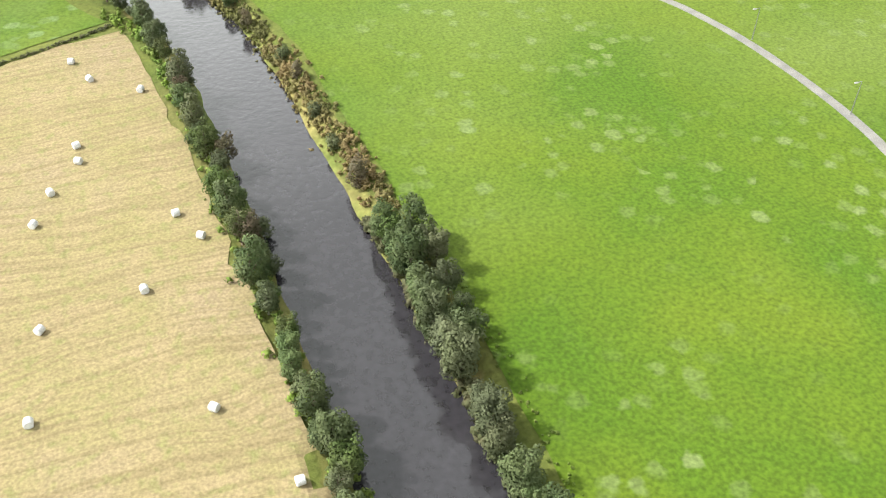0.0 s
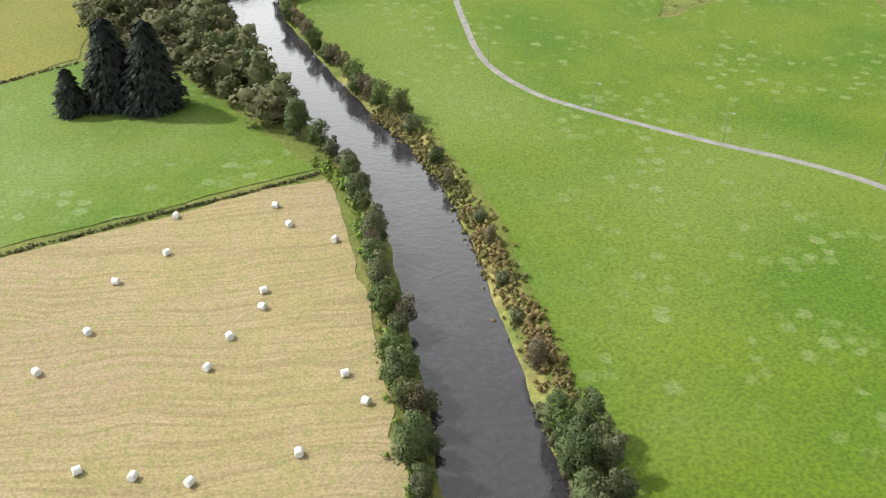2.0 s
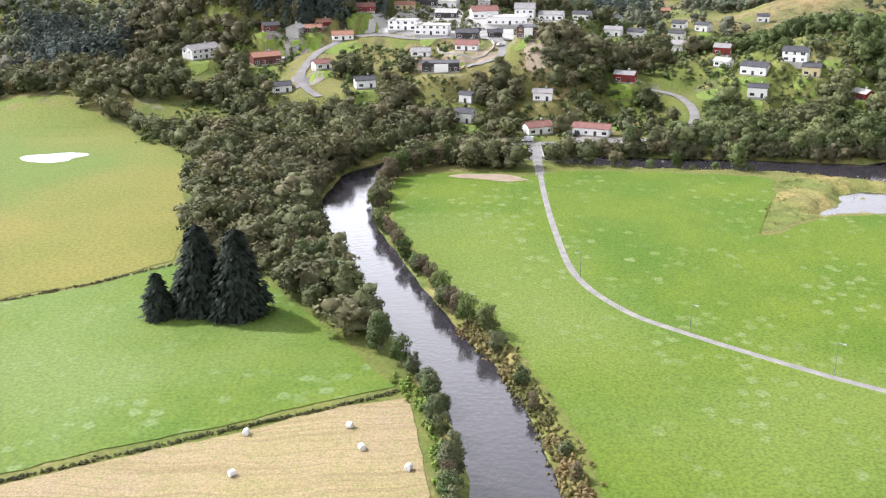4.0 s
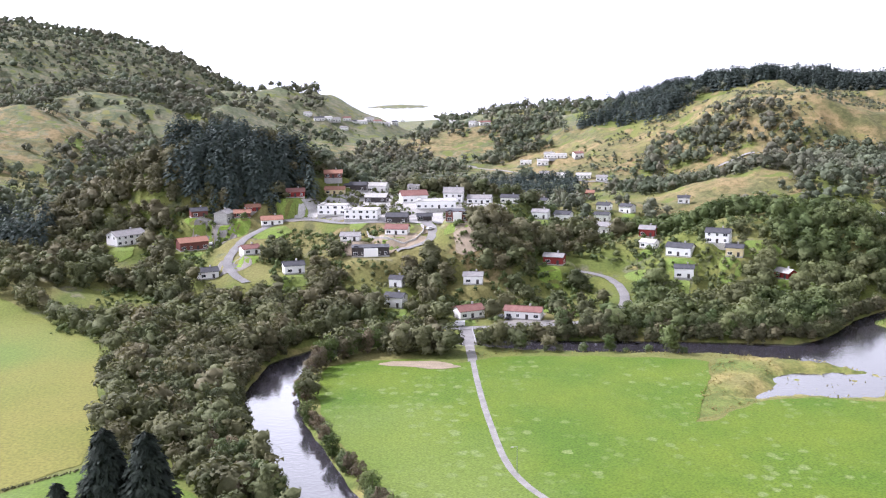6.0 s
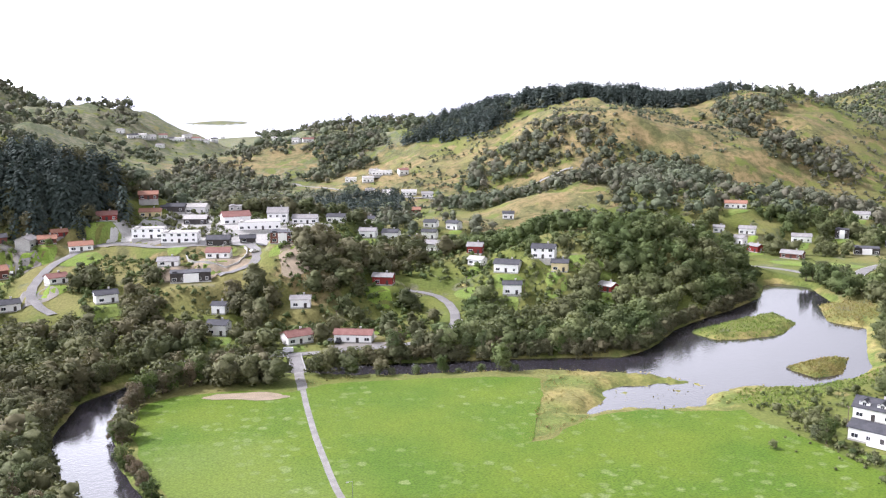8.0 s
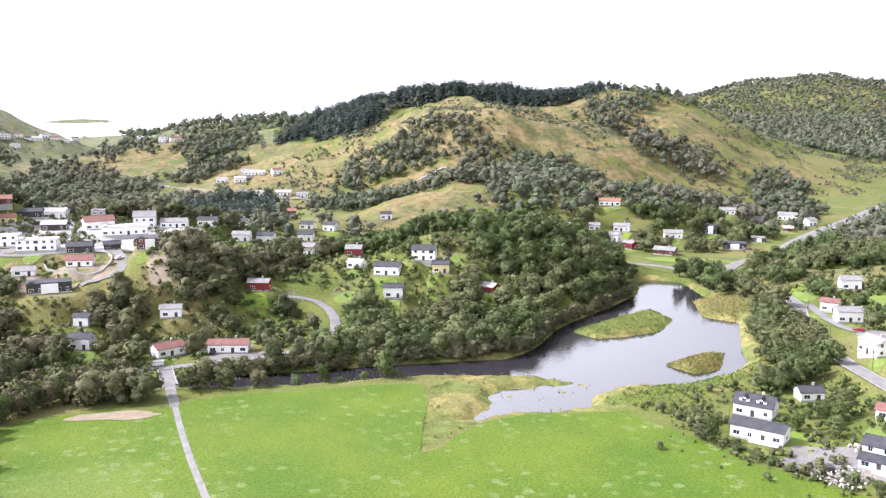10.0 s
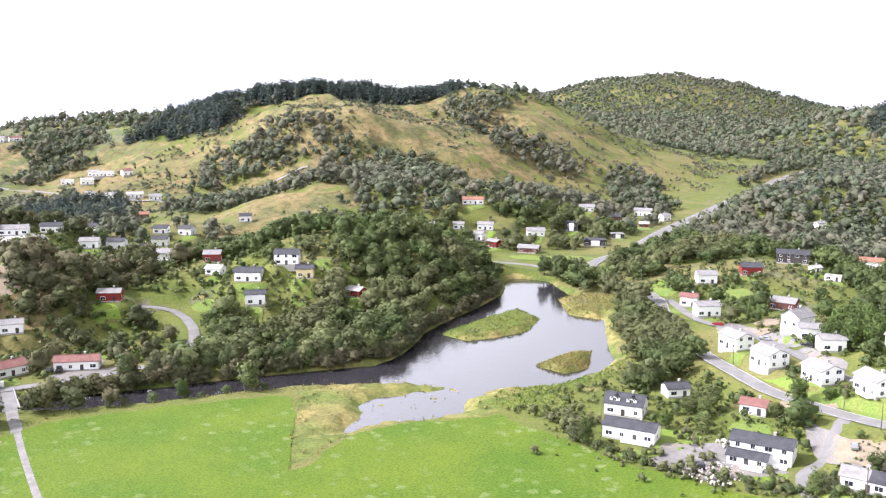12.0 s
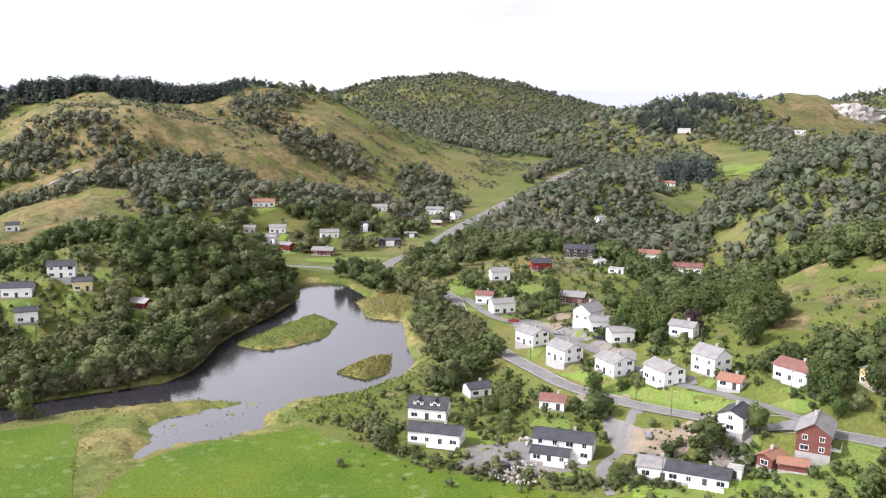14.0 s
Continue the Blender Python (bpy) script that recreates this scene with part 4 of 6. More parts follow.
# ---- trees ----
def leaf_cloud(rng, count, size, blobs, flat=0.75):
    """Corners and faces of many small leaf sprays over the shells of some blobs (centre, radii)."""
    weight = np.array([b[3] * b[4] for b in blobs])
    pick = rng.choice(len(blobs), count, p=weight / weight.sum())
    b = np.array(blobs)[pick]
    d = rng.normal(size=(count, 3))
    d /= np.linalg.norm(d, axis=1)[:, None]
    r = 0.82 + 0.32 * rng.random(count)
    c = b[:, :3] + d * np.stack([b[:, 3], b[:, 3], b[:, 4]], 1) * r[:, None]
    n = 0.8 * d + np.array([0, 0, 0.35]) + 0.34 * rng.normal(size=(count, 3))
    n /= np.linalg.norm(n, axis=1)[:, None]
    u = np.cross(n, rng.normal(size=(count, 3)))
    u /= np.linalg.norm(u, axis=1)[:, None]
    v = np.cross(n, u)
    s = size * (0.6 + 0.8 * rng.random(count))[:, None]
    q = np.stack([c - v * s * flat + n * s * 0.2, c + u * s, c + v * s * flat + n * s * 0.25, c - u * s], 1)
    mid = np.array(blobs)[:, :3].mean(0)
    way = (c - mid) / (np.linalg.norm(c - mid, axis=1)[:, None] + 1e-6)
    way = 0.7 * d + 0.25 * way + 0.5 * n + np.array([0, 0, 0.08])
    way /= np.linalg.norm(way, axis=1)[:, None]
    return q.reshape(-1, 3), np.arange(count * 4).reshape(-1, 4), np.repeat(way, 4, 0)


def broad_blobs(rng, h, w, low=0.12, count=9):
    """Lumps of a broad crown of height h and half width w."""
    out = [(0, 0, h * 0.52, w * 0.62, h * 0.33)]
    for k in range(count):
        a, z = rng.random() * 6.283, low + 0.72 * rng.random()
        reach = w * (0.75 - 0.5 * abs(z - 0.4)) * (0.5 + 0.5 * rng.random())
        s = w * (0.3 + 0.26 * rng.random()) * min(1.0, 2.9 / math.sqrt(count + 1))
        out.append((math.cos(a) * reach, math.sin(a) * reach, h * (z + 0.08), s, s * 0.85))
    return out


def conifer_sprays(rng, h, w, tiers, per, size):
    """Corners and faces of drooping sprays in tiers round a straight stem."""
    t = (np.arange(tiers * per) // per + rng.random(tiers * per)) / tiers
    a = rng.random(tiers * per) * 6.283
    z = h * (0.05 + 0.95 * t)
    reach = w * (1 - t) ** 0.62 * (0.7 + 0.45 * rng.random(tiers * per)) + 0.1
    out = np.stack([np.cos(a), np.sin(a), np.zeros_like(a)], 1)
    side = np.stack([-np.sin(a), np.cos(a), np.zeros_like(a)], 1)
    base = np.stack([np.zeros_like(a), np.zeros_like(a), z], 1)
    s = (size * (0.5 + 0.8 * (1 - t)))[:, None]
    tip = base + out * reach[:, None] - np.array([0, 0, 1.0]) * (reach * 0.38)[:, None]
    mid = base + out * (reach * 0.55)[:, None] - np.array([0, 0, 1.0]) * (reach * 0.08)[:, None]
    q = np.stack([base + out * 0.05, mid - side * s, tip, mid + side * s], 1)
    way = out * 0.75 + np.array([0, 0, 0.55]) + 0.2 * rng.normal(size=out.shape)
    way /= np.linalg.norm(way, axis=1)[:, None]
    return q.reshape(-1, 3), np.arange(tiers * per * 4).reshape(-1, 4), np.repeat(way, 4, 0)


def spruce_cloud(rng, h, w, tiers, per, size, each=10):
    """Corners and faces of ragged boughs in tiers: each bough carries many small sprays and droops."""
    n = tiers * per
    t = (np.arange(n) // per + 0.35 * rng.random(n)) / tiers
    a = rng.random(n) * 6.283
    reach = w * (1 - t) ** 0.64 * (0.55 + 0.6 * rng.random(n)) + 0.25
    f = 0.2 + 0.8 * rng.random((n, each)) ** 0.7
    a2 = a[:, None] + 0.16 * rng.normal(size=(n, each))
    r = reach[:, None] * f
    z = (h * (0.04 + 0.95 * t))[:, None] - 0.30 * r * f + 0.12 * rng.normal(size=(n, each))
    c = np.stack([r * np.cos(a2), r * np.sin(a2), z], -1).reshape(-1, 3)
    m = len(c)
    d = np.stack([np.cos(a2), np.sin(a2), 0 * a2], -1).reshape(-1, 3)
    nn = 0.35 * d + np.array([0, 0, 0.8]) + 0.3 * rng.normal(size=(m, 3))
    nn /= np.linalg.norm(nn, axis=1)[:, None]
    u = d - nn * (d * nn).sum(1)[:, None]
    u /= np.linalg.norm(u, axis=1)[:, None]
    v = np.cross(nn, u)
    s = size * (0.6 + 0.7 * rng.random(m))[:, None]
    q = np.stack([c - u * s, c - v * s * 0.5, c + u * s * 1.2 - np.array([0, 0, 0.35]) * s, c + v * s * 0.5], 1)
    way = 0.75 * d + np.array([0, 0, 0.5]) + 0.25 * rng.normal(size=(m, 3))
    way /= np.linalg.norm(way, axis=1)[:, None]
    return q.reshape(-1, 3), np.arange(m * 4).reshape(-1, 4), np.repeat(way, 4, 0)


def trunk_mesh(name, rng, h, r, limbs=5):
    """A tapered, slightly bent stem with a few rising limbs."""
    bm = bmesh.new()

    def limb(points, radii, sides=6):
        rings = []
        for p, rad in zip(points, radii):
            rings.append([bm.verts.new((p[0] + rad * math.cos(6.283 * k / sides), p[1] + rad * math.sin(6.283 * k / sides), p[2])) for k in range(sides)])
        for lo, hi in zip(rings, rings[1:]):
            for k in range(sides):
                bm.faces.new((lo[k], lo[(k + 1) % sides], hi[(k + 1) % sides], hi[k]))
        bm.faces.new(rings[-1])

    bend = rng.normal(size=2) * 0.05 * h
    spine = [(bend[0] * t * t, bend[1] * t * t, h * t - 0.3 * (t == 0)) for t in (0, 0.12, 0.35, 0.6, 0.85)]
    limb(spine, [r * 1.35, r, r * 0.75, r * 0.5, r * 0.2])
    for k in range(limbs):
        a, z = rng.random() * 6.283, h * (0.22 + 0.09 * k)
        d = h * (0.2 + 0.1 * rng.random())
        limb([(bend[0] * 0.1, bend[1] * 0.1, z), (math.cos(a) * d * 0.5, math.sin(a) * d * 0.5, z + d * 0.55), (math.cos(a) * d, math.sin(a) * d, z + d)], [r * 0.45, r * 0.3, r * 0.12], 5)
    return bm_mesh(name, bm, M_BARK)


def crown_mesh(name, cloud, mat, tint=None):
    return mesh_from(name, cloud[0], cloud[1], mat, tint=tint, normals=cloud[2])


def make_tree(seed, h, w, leaves, size, label, low=0.12, count=24, mat=None):
    rng = np.random.default_rng(seed)
    tree = new("tree")
    part("trunk", trunk_mesh("trunk", rng, h * 0.85, 0.028 * h), tree)
    part("crown", crown_mesh("crown", leaf_cloud(rng, leaves, size, broad_blobs(rng, h, w, low, count)), mat or M_LEAF_NEAR), tree)
    return tagged(tree, label, "tree")


def make_conifer(seed, h, w, tiers, per, size, label):
    rng = np.random.default_rng(seed)
    tree = new("spruce_tree")
    part("trunk", trunk_mesh("trunk", rng, h, 0.018 * h, 0), tree)
    cloud = spruce_cloud(rng, h, w, tiers, per, size)
    part("crown", crown_mesh("crown", cloud, M_NEEDLE_DARK, np.repeat(rng.random(len(cloud[1])), 4)), tree)
    return tagged(tree, label, "tree")


def stand(ob, x, y, turn=0.0, scale=1.0, sink=0.1):
    """Puts a thing on the land."""
    ob.matrix_basis = pose(x, y, float(ground(x, y)) - sink, 0, 0, turn) @ Matrix.Scale(scale, 4)
    return ob


def again(ob, x, y, turn=0.0, scale=1.0, sink=0.1):
    """Another one like ob, elsewhere on the land."""
    return stand(copy_thing(ob, Matrix()), x, y, turn, scale, sink)


# ---- woods: many trees as one growth ----
def ball_shape(sub):
    """Corners and triangles of a unit icosphere, less the faces that look down."""
    bm = bmesh.new()
    bmesh.ops.create_icosphere(bm, subdivisions=sub, radius=1.0)
    bmesh.ops.delete(bm, geom=[f for f in bm.faces if f.calc_center_median().z < -0.45], context="FACES")
    bm.verts.index_update()
    v, f = np.array([p.co[:] for p in bm.verts]), np.array([[p.index for p in q.verts] for q in bm.faces])
    bm.free()
    return v, f


BALL = ball_shape(1)


def clump_cloud(rng, blobs, solid, leaves, size):
    """A crown of ragged clumps with loose leaf sprays over them: corners, triangles, shading directions."""
    verts, faces, ways, at = [], [], [], 0
    mid = np.mean([b[:3] for b in blobs], 0)
    for cx, cy, cz, r, rz in blobs[:solid]:
        d, f = BALL
        turn = rng.random() * 6.283
        d = np.stack([d[:, 0] * math.cos(turn) - d[:, 1] * math.sin(turn), d[:, 0] * math.sin(turn) + d[:, 1] * math.cos(turn), d[:, 2]], 1)
        c = np.array([cx, cy, cz]) + d * np.array([r, r, rz]) * (0.72 + 0.42 * rng.random(len(d)))[:, None]
        out = (c - mid) / (np.linalg.norm(c - mid, axis=1)[:, None] + 1e-6)
        way = d + 0.35 * out + 0.45 * rng.normal(size=d.shape)
        verts.append(c)
        faces.append(f + at)
        ways.append(way / np.linalg.norm(way, axis=1)[:, None])
        at += len(d)
    if leaves:
        q, _, way = leaf_cloud(rng, leaves, size, blobs, 0.9)
        q, way = q.reshape(-1, 4, 3)[:, :3].reshape(-1, 3), way.reshape(-1, 4, 3)[:, :3].reshape(-1, 3)
        verts.append(q)
        faces.append(np.arange(len(q)).reshape(-1, 3) + at)
        ways.append(way)
    return np.concatenate(verts), np.concatenate(faces), np.concatenate(ways)


def spray_templates(seed, kinds, leaves, size, conifer=False, solid=1, clumps=8):
    out = []
    for k in range(kinds):
        rng = np.random.default_rng(seed + k)
        if conifer:
            q, f, way = conifer_sprays(rng, 1.0, 0.22 + 0.06 * rng.random(), leaves // 7, 7, size)
            out.append((q, f[:, 1:], way))
        else:
            w = 0.36 + 0.13 * rng.random()
            out.append(clump_cloud(rng, broad_blobs(rng, 1.0, w, 0.08, clumps), solid, leaves, size))
    return out


def wood(name, spots, templates, mat, label, seed=5):
    """One growth of many trees. spots: rows of x, y, height, tint."""
    rng = np.random.default_rng(seed)
    spots = np.asarray(spots, float)
    base = ground(spots[:, 0], spots[:, 1])
    verts, tint, ways, faces, at = [], [], [], [], 0
    which = rng.integers(0, len(templates), len(spots))
    for k, (t, f, way) in enumerate(templates):
        mine = np.flatnonzero(which == k)
        a = rng.random(len(mine)) * 6.283
        s = spots[mine, 2]
        wide = s * (1.0 + 0.42 * rng.random(len(mine)))
        x = (np.cos(a)[:, None] * t[:, 0] - np.sin(a)[:, None] * t[:, 1]) * wide[:, None] + spots[mine, 0][:, None]
        y = (np.sin(a)[:, None] * t[:, 0] + np.cos(a)[:, None] * t[:, 1]) * wide[:, None] + spots[mine, 1][:, None]
        z = t[:, 2] * s[:, None] + base[mine][:, None] - 0.05 * s[:, None]
        verts.append(np.stack([x, y, z], -1).reshape(-1, 3))
        ways.append(np.stack([np.cos(a)[:, None] * way[:, 0] - np.sin(a)[:, None] * way[:, 1], np.sin(a)[:, None] * way[:, 0] + np.cos(a)[:, None] * way[:, 1], np.broadcast_to(way[:, 2], x.shape)], -1).reshape(-1, 3))
        tint.append(np.repeat(np.clip(spots[mine, 3], 0, 1), len(t)))
        faces.append((f[None] + (at + len(t) * np.arange(len(mine)))[:, None, None]).reshape(-1, 3))
        at += len(t) * len(mine)
    me = mesh_from(name, np.concatenate(verts), np.concatenate(faces), mat, tint=np.concatenate(tint), normals=np.concatenate(ways))
    return tagged(new(name, me), label, "woods", kind="stuff")


def clear_of(x, y, houses, roads=True):
    """Where trees may stand: off the fields, roads, houses and water."""
    ok = ground(x, y) > -0.7
    for cx, cy, r in houses:
        ok &= np.hypot(x - cx, y - cy) > r
    if roads:
        for line in ROADS:
            near = [(px, py, w + (7 if py < 440 else 20)) for px, py, w in line]
            ok &= line_distance(x, y, near) > 0
    return ok


# ---- houses ----
ROOFS = {"D": M_ROOF_DARK, "G": M_ROOF_GREY, "R": M_ROOF_RED, "O": M_ROOF_ORANGE, "C": M_CONCRETE}
WALLS = {"W": M_WALL_WHITE, "R": M_WALL_RED, "D": M_WALL_DARK, "Y": M_WALL_YELLOW, "B": M_WALL_BROWN, "G": M_CONCRETE}
ROOF_WORDS = {"D": "dark grey tiled", "G": "weathered grey tiled", "R": "faded red tiled", "O": "orange tiled", "C": "pale"}
WALL_WORDS = {"W": "white boarded", "R": "red painted", "D": "dark stained", "Y": "pale yellow", "B": "brown timber", "G": "grey concrete"}


def frame_mesh(w, h):
    """A window's casing: four boards proud of the wall and a cross bar."""
    t, d = 0.11, 0.09
    return box_mesh("window", M_WALL_WHITE, (-w / 2 - t, -d, -t, w / 2 + t, 0.02, 0), (-w / 2 - t, -d, h, w / 2 + t, 0.02, h + t),
                    (-w / 2 - t, -d, 0, -w / 2, 0.02, h), (w / 2, -d, 0, w / 2 + t, 0.02, h), (-0.035, -d * 0.8, 0, 0.035, 0.02, h))


WINDOW_ME = {w: frame_mesh(w, 1.2) for w in (1.1, 1.9)}
PANE_ME = {w: box_mesh("pane", M_GLASS, (-w / 2, -0.045, 0, w / 2, -0.015, 1.2)) for w in (1.1, 1.9)}
DOOR_ME = box_mesh("door", M_WALL_DARK, (-0.5, -0.07, 0, 0.5, 0.03, 2.05), (-0.6, -0.05, 0, -0.5, 0.03, 2.15), (0.5, -0.05, 0, 0.6, 0.03, 2.15), (-0.5, -0.05, 2.05, 0.5, 0.03, 2.15))
CHIMNEY_ME = box_mesh("chimney", M_CONCRETE, (-0.35, -0.35, -1.2, 0.35, 0.35, 1.0), (-0.42, -0.42, 1.0, 0.42, 0.42, 1.12))


def gable_walls(L, D, H, rise, mat):
    bm = bmesh.new()
    v = [bm.verts.new(p) for p in ((-L / 2, -D / 2, -1.5), (L / 2, -D / 2, -1.5), (L / 2, D / 2, -1.5), (-L / 2, D / 2, -1.5),
                                   (-L / 2, -D / 2, H), (L / 2, -D / 2, H), (L / 2, D / 2, H), (-L / 2, D / 2, H), (-L / 2, 0, H + rise), (L / 2, 0, H + rise))]
    for f in ((0, 1, 5, 4), (2, 3, 7, 6), (1, 2, 6, 9, 5), (3, 0, 4, 8, 7)):
        bm.faces.new([v[k] for k in f])
    return bm_mesh("wall", bm, mat)


def gable_roof(L, D, H, rise, mat, eave=0.5):
    """Two slabs with thickness that meet at the ridge, and a ridge cap."""
    bm = bmesh.new()
    k = rise / (D / 2)
    x0, x1, y1, t = -L / 2 - eave, L / 2 + eave, D / 2 + eave, 0.2
    for s in (-1, 1):
        low, high = H - eave * k, H + rise
        pts = [(x0, s * y1, low), (x1, s * y1, low), (x1, 0, high), (x0, 0, high)]
        v = [bm.verts.new((x, y, z + 0.03)) for x, y, z in pts] + [bm.verts.new((x, y, z + t + 0.03)) for x, y, z in pts]
        for f in ((3, 2, 1, 0), (4, 5, 6, 7), (0, 1, 5, 4), (1, 2, 6, 5), (2, 3, 7, 6), (3, 0, 4, 7)):
            bm.faces.new([v[q] for q in f])
    box_into(bm, x0, -0.16, H + rise + t - 0.02, x1, 0.16, H + rise + t + 0.1)
    bmesh.ops.recalc_face_normals(bm, faces=bm.faces[:])
    return bm_mesh("roof", bm, mat)


def add_windows(house, L, D, H, far):
    """Rows of windows, storey by storey, on the long sides and the gables, and one door."""
    storeys = 2 if H > 4.3 else 1
    for side in (0, 1, 2, 3):
        length = L if side % 2 == 0 else D
        out = D / 2 if side % 2 == 0 else L / 2
        n = max(1, int(length / (3.4 if side % 2 == 0 else 3.6)))
        turn = (0, 90, 180, 270)[side]
        for st in range(storeys):
            if far and (side == 2 or (side == 3 and st == 0)):
                continue
            for k in range(n):
                w = 1.9 if (k + st + side) % 3 == 0 else 1.1
                u = (k + 0.5) / n * length - length / 2
                m = pose(0, 0, 0, 0, 0, turn) @ pose(u, -out - 0.004, 0.95 + st * 2.65)
                if 0.95 + st * 2.65 + 1.35 > H + (0.8 if side % 2 else 0):
                    continue
                if st == 0 and side == 0 and k == n // 2:
                    part("door", DOOR_ME, house, pose(u, -out - 0.004, 0.05))
                    continue
                win = part("window", WINDOW_ME[w], house, m)
                part("pane", PANE_ME[w], win)


def make_house(x, y, turn, L, D, H, look_of):
    L, D, H = 0.86 * L, 0.86 * D, 0.85 * H
    roof, wall, style = look_of
    house = new("house")
    house.matrix_basis = pose(x, y, float(ground(x, y)) + 0.25, 0, 0, turn)
    far = math.hypot(x, y) > 330
    part("foundation", box_mesh("foundation", M_CONCRETE, (-L / 2 - 0.06, -D / 2 - 0.06, -3.0, L / 2 + 0.06, D / 2 + 0.06, 0.35)), house)
    if style == "f":
        part("wall", box_mesh("wall", WALLS[wall], (-L / 2, -D / 2, -1.0, L / 2, D / 2, H)), house)
        part("roof", box_mesh("roof", ROOFS[roof], (-L / 2 - 0.15, -D / 2 - 0.15, H, L / 2 + 0.15, D / 2 + 0.15, H + 0.22), (-L / 2 + 1, -D / 2 + 1, H + 0.22, -L / 2 + 3, D / 2 - 2, H + 0.8)), house)
        if wall in "DB":
            part("annex", box_mesh("annex", M_WALL_WHITE, (-L * 0.18, -D / 2 - 0.7, 0.0, L * 0.2, -D / 2 - 0.01, H - 0.3)), house, label="white box bay on the front")
    else:
        rise = D / 2 * (0.62 if H > 5.2 or style == "d" else 0.42)
        part("wall", gable_walls(L, D, H, rise, WALLS[wall]), house)
        part("roof", gable_roof(L, D, H, rise, ROOFS[roof]), house)
        part("chimney", CHIMNEY_ME, house, pose(L * 0.17, 0.4, H + rise))
        if style == "d":
            for u in (-L * 0.24, L * 0.2):
                dormer = part("dormer", gable_walls(2.0, 3.2, H + 1.5, 0.9, WALLS[wall]), house, pose(u, -D * 0.27, 0, 0, 0, 90))
                part("roof", gable_roof(2.4, 2.0, H + 1.5, 0.9, ROOFS[roof], 0.3), dormer)
                win = part("window", WINDOW_ME[1.1], house, pose(u, -D * 0.27 - 1.01 - 0.004, H + 0.3))
                part("pane", PANE_ME[1.1], win)
        if L > 10 and style == "g" and not far:
            deck = part("deck", box_mesh("deck", M_WALL_WHITE, (-L * 0.1, -D / 2 - 2.2, 0.0, L * 0.45, -D / 2 - 0.02, 0.5), (-L * 0.1, -D / 2 - 2.2, 0.5, L * 0.45, -D / 2 - 2.1, 1.4)), house, label="white painted railing deck")
    add_windows(house, L, D, H, far)
    kind = "modern flat-roofed house" if style == "f" else "gabled house"
    return tagged(house, f"{WALL_WORDS[wall]} {kind} with {ROOF_WORDS[roof]} roof", "house", group="houses of the valley")


for home in HOMES:
    make_house(*home)
KEEP_OFF = [(x, y, 0.75 * max(rx, ry)) for x, y, rx, ry, _ in YARDS + EARTH if y < 330] + [(x, y, 0.6 * L + 2.0) for x, y, _, L, *_ in HOMES] + [(x - s * x / math.hypot(x, y), y - s * y / math.hypot(x, y), 0.5 * L + 2.0) for x, y, _, L, *_ in HOMES for s in ((9, 19, 29) if y < 700 else (12, 26, 40))]


# ---- where trees grow ----
DENSE = [(-110, 1560, 190, 190, 0, 0.8), (55, 1177, 60, 50, 0, 1.0), (-116.9, 584.4, 130.6, 103.1, 10, 1.15), (240.6, 442.8, 96.2, 63.2, -18, 1.15), (82.5, 446.9, 55, 35.8, 0, 0.9), (-151.2, 412.5, 130.6, 66, -30, 0.95),
    (-27.5, 401.5, 66, 30.2, 0, 0.9), (550, 261.2, 206.2, 137.5, 10, 1.15), (2310, 2447.5, 880, 825, 0, 1.3), (1100, 467.5, 412.5, 357.5, 0, 1.15),
    (1292.5, 880, 357.5, 316.2, 0, 1.1), (-412.5, 1650, 687.5, 825, 0, 0.6), (330, 250, 70, 60, 0, 0.7), (605, 550, 123.8, 103.1, 30, 1.0),
    (-330, 1250, 150, 200, 10, 1.0), (-600, 1800, 300, 400, 0, 1.0), (-412.5, 770, 302.5, 275, 0, 0.85), (295.6, 770, 103.1, 82.5, 0, 0.75), (398.8, 639.4, 123.8, 48.1, -30, 0.75), (82.5, 680.6, 103.1, 55, 0, 0.9)]
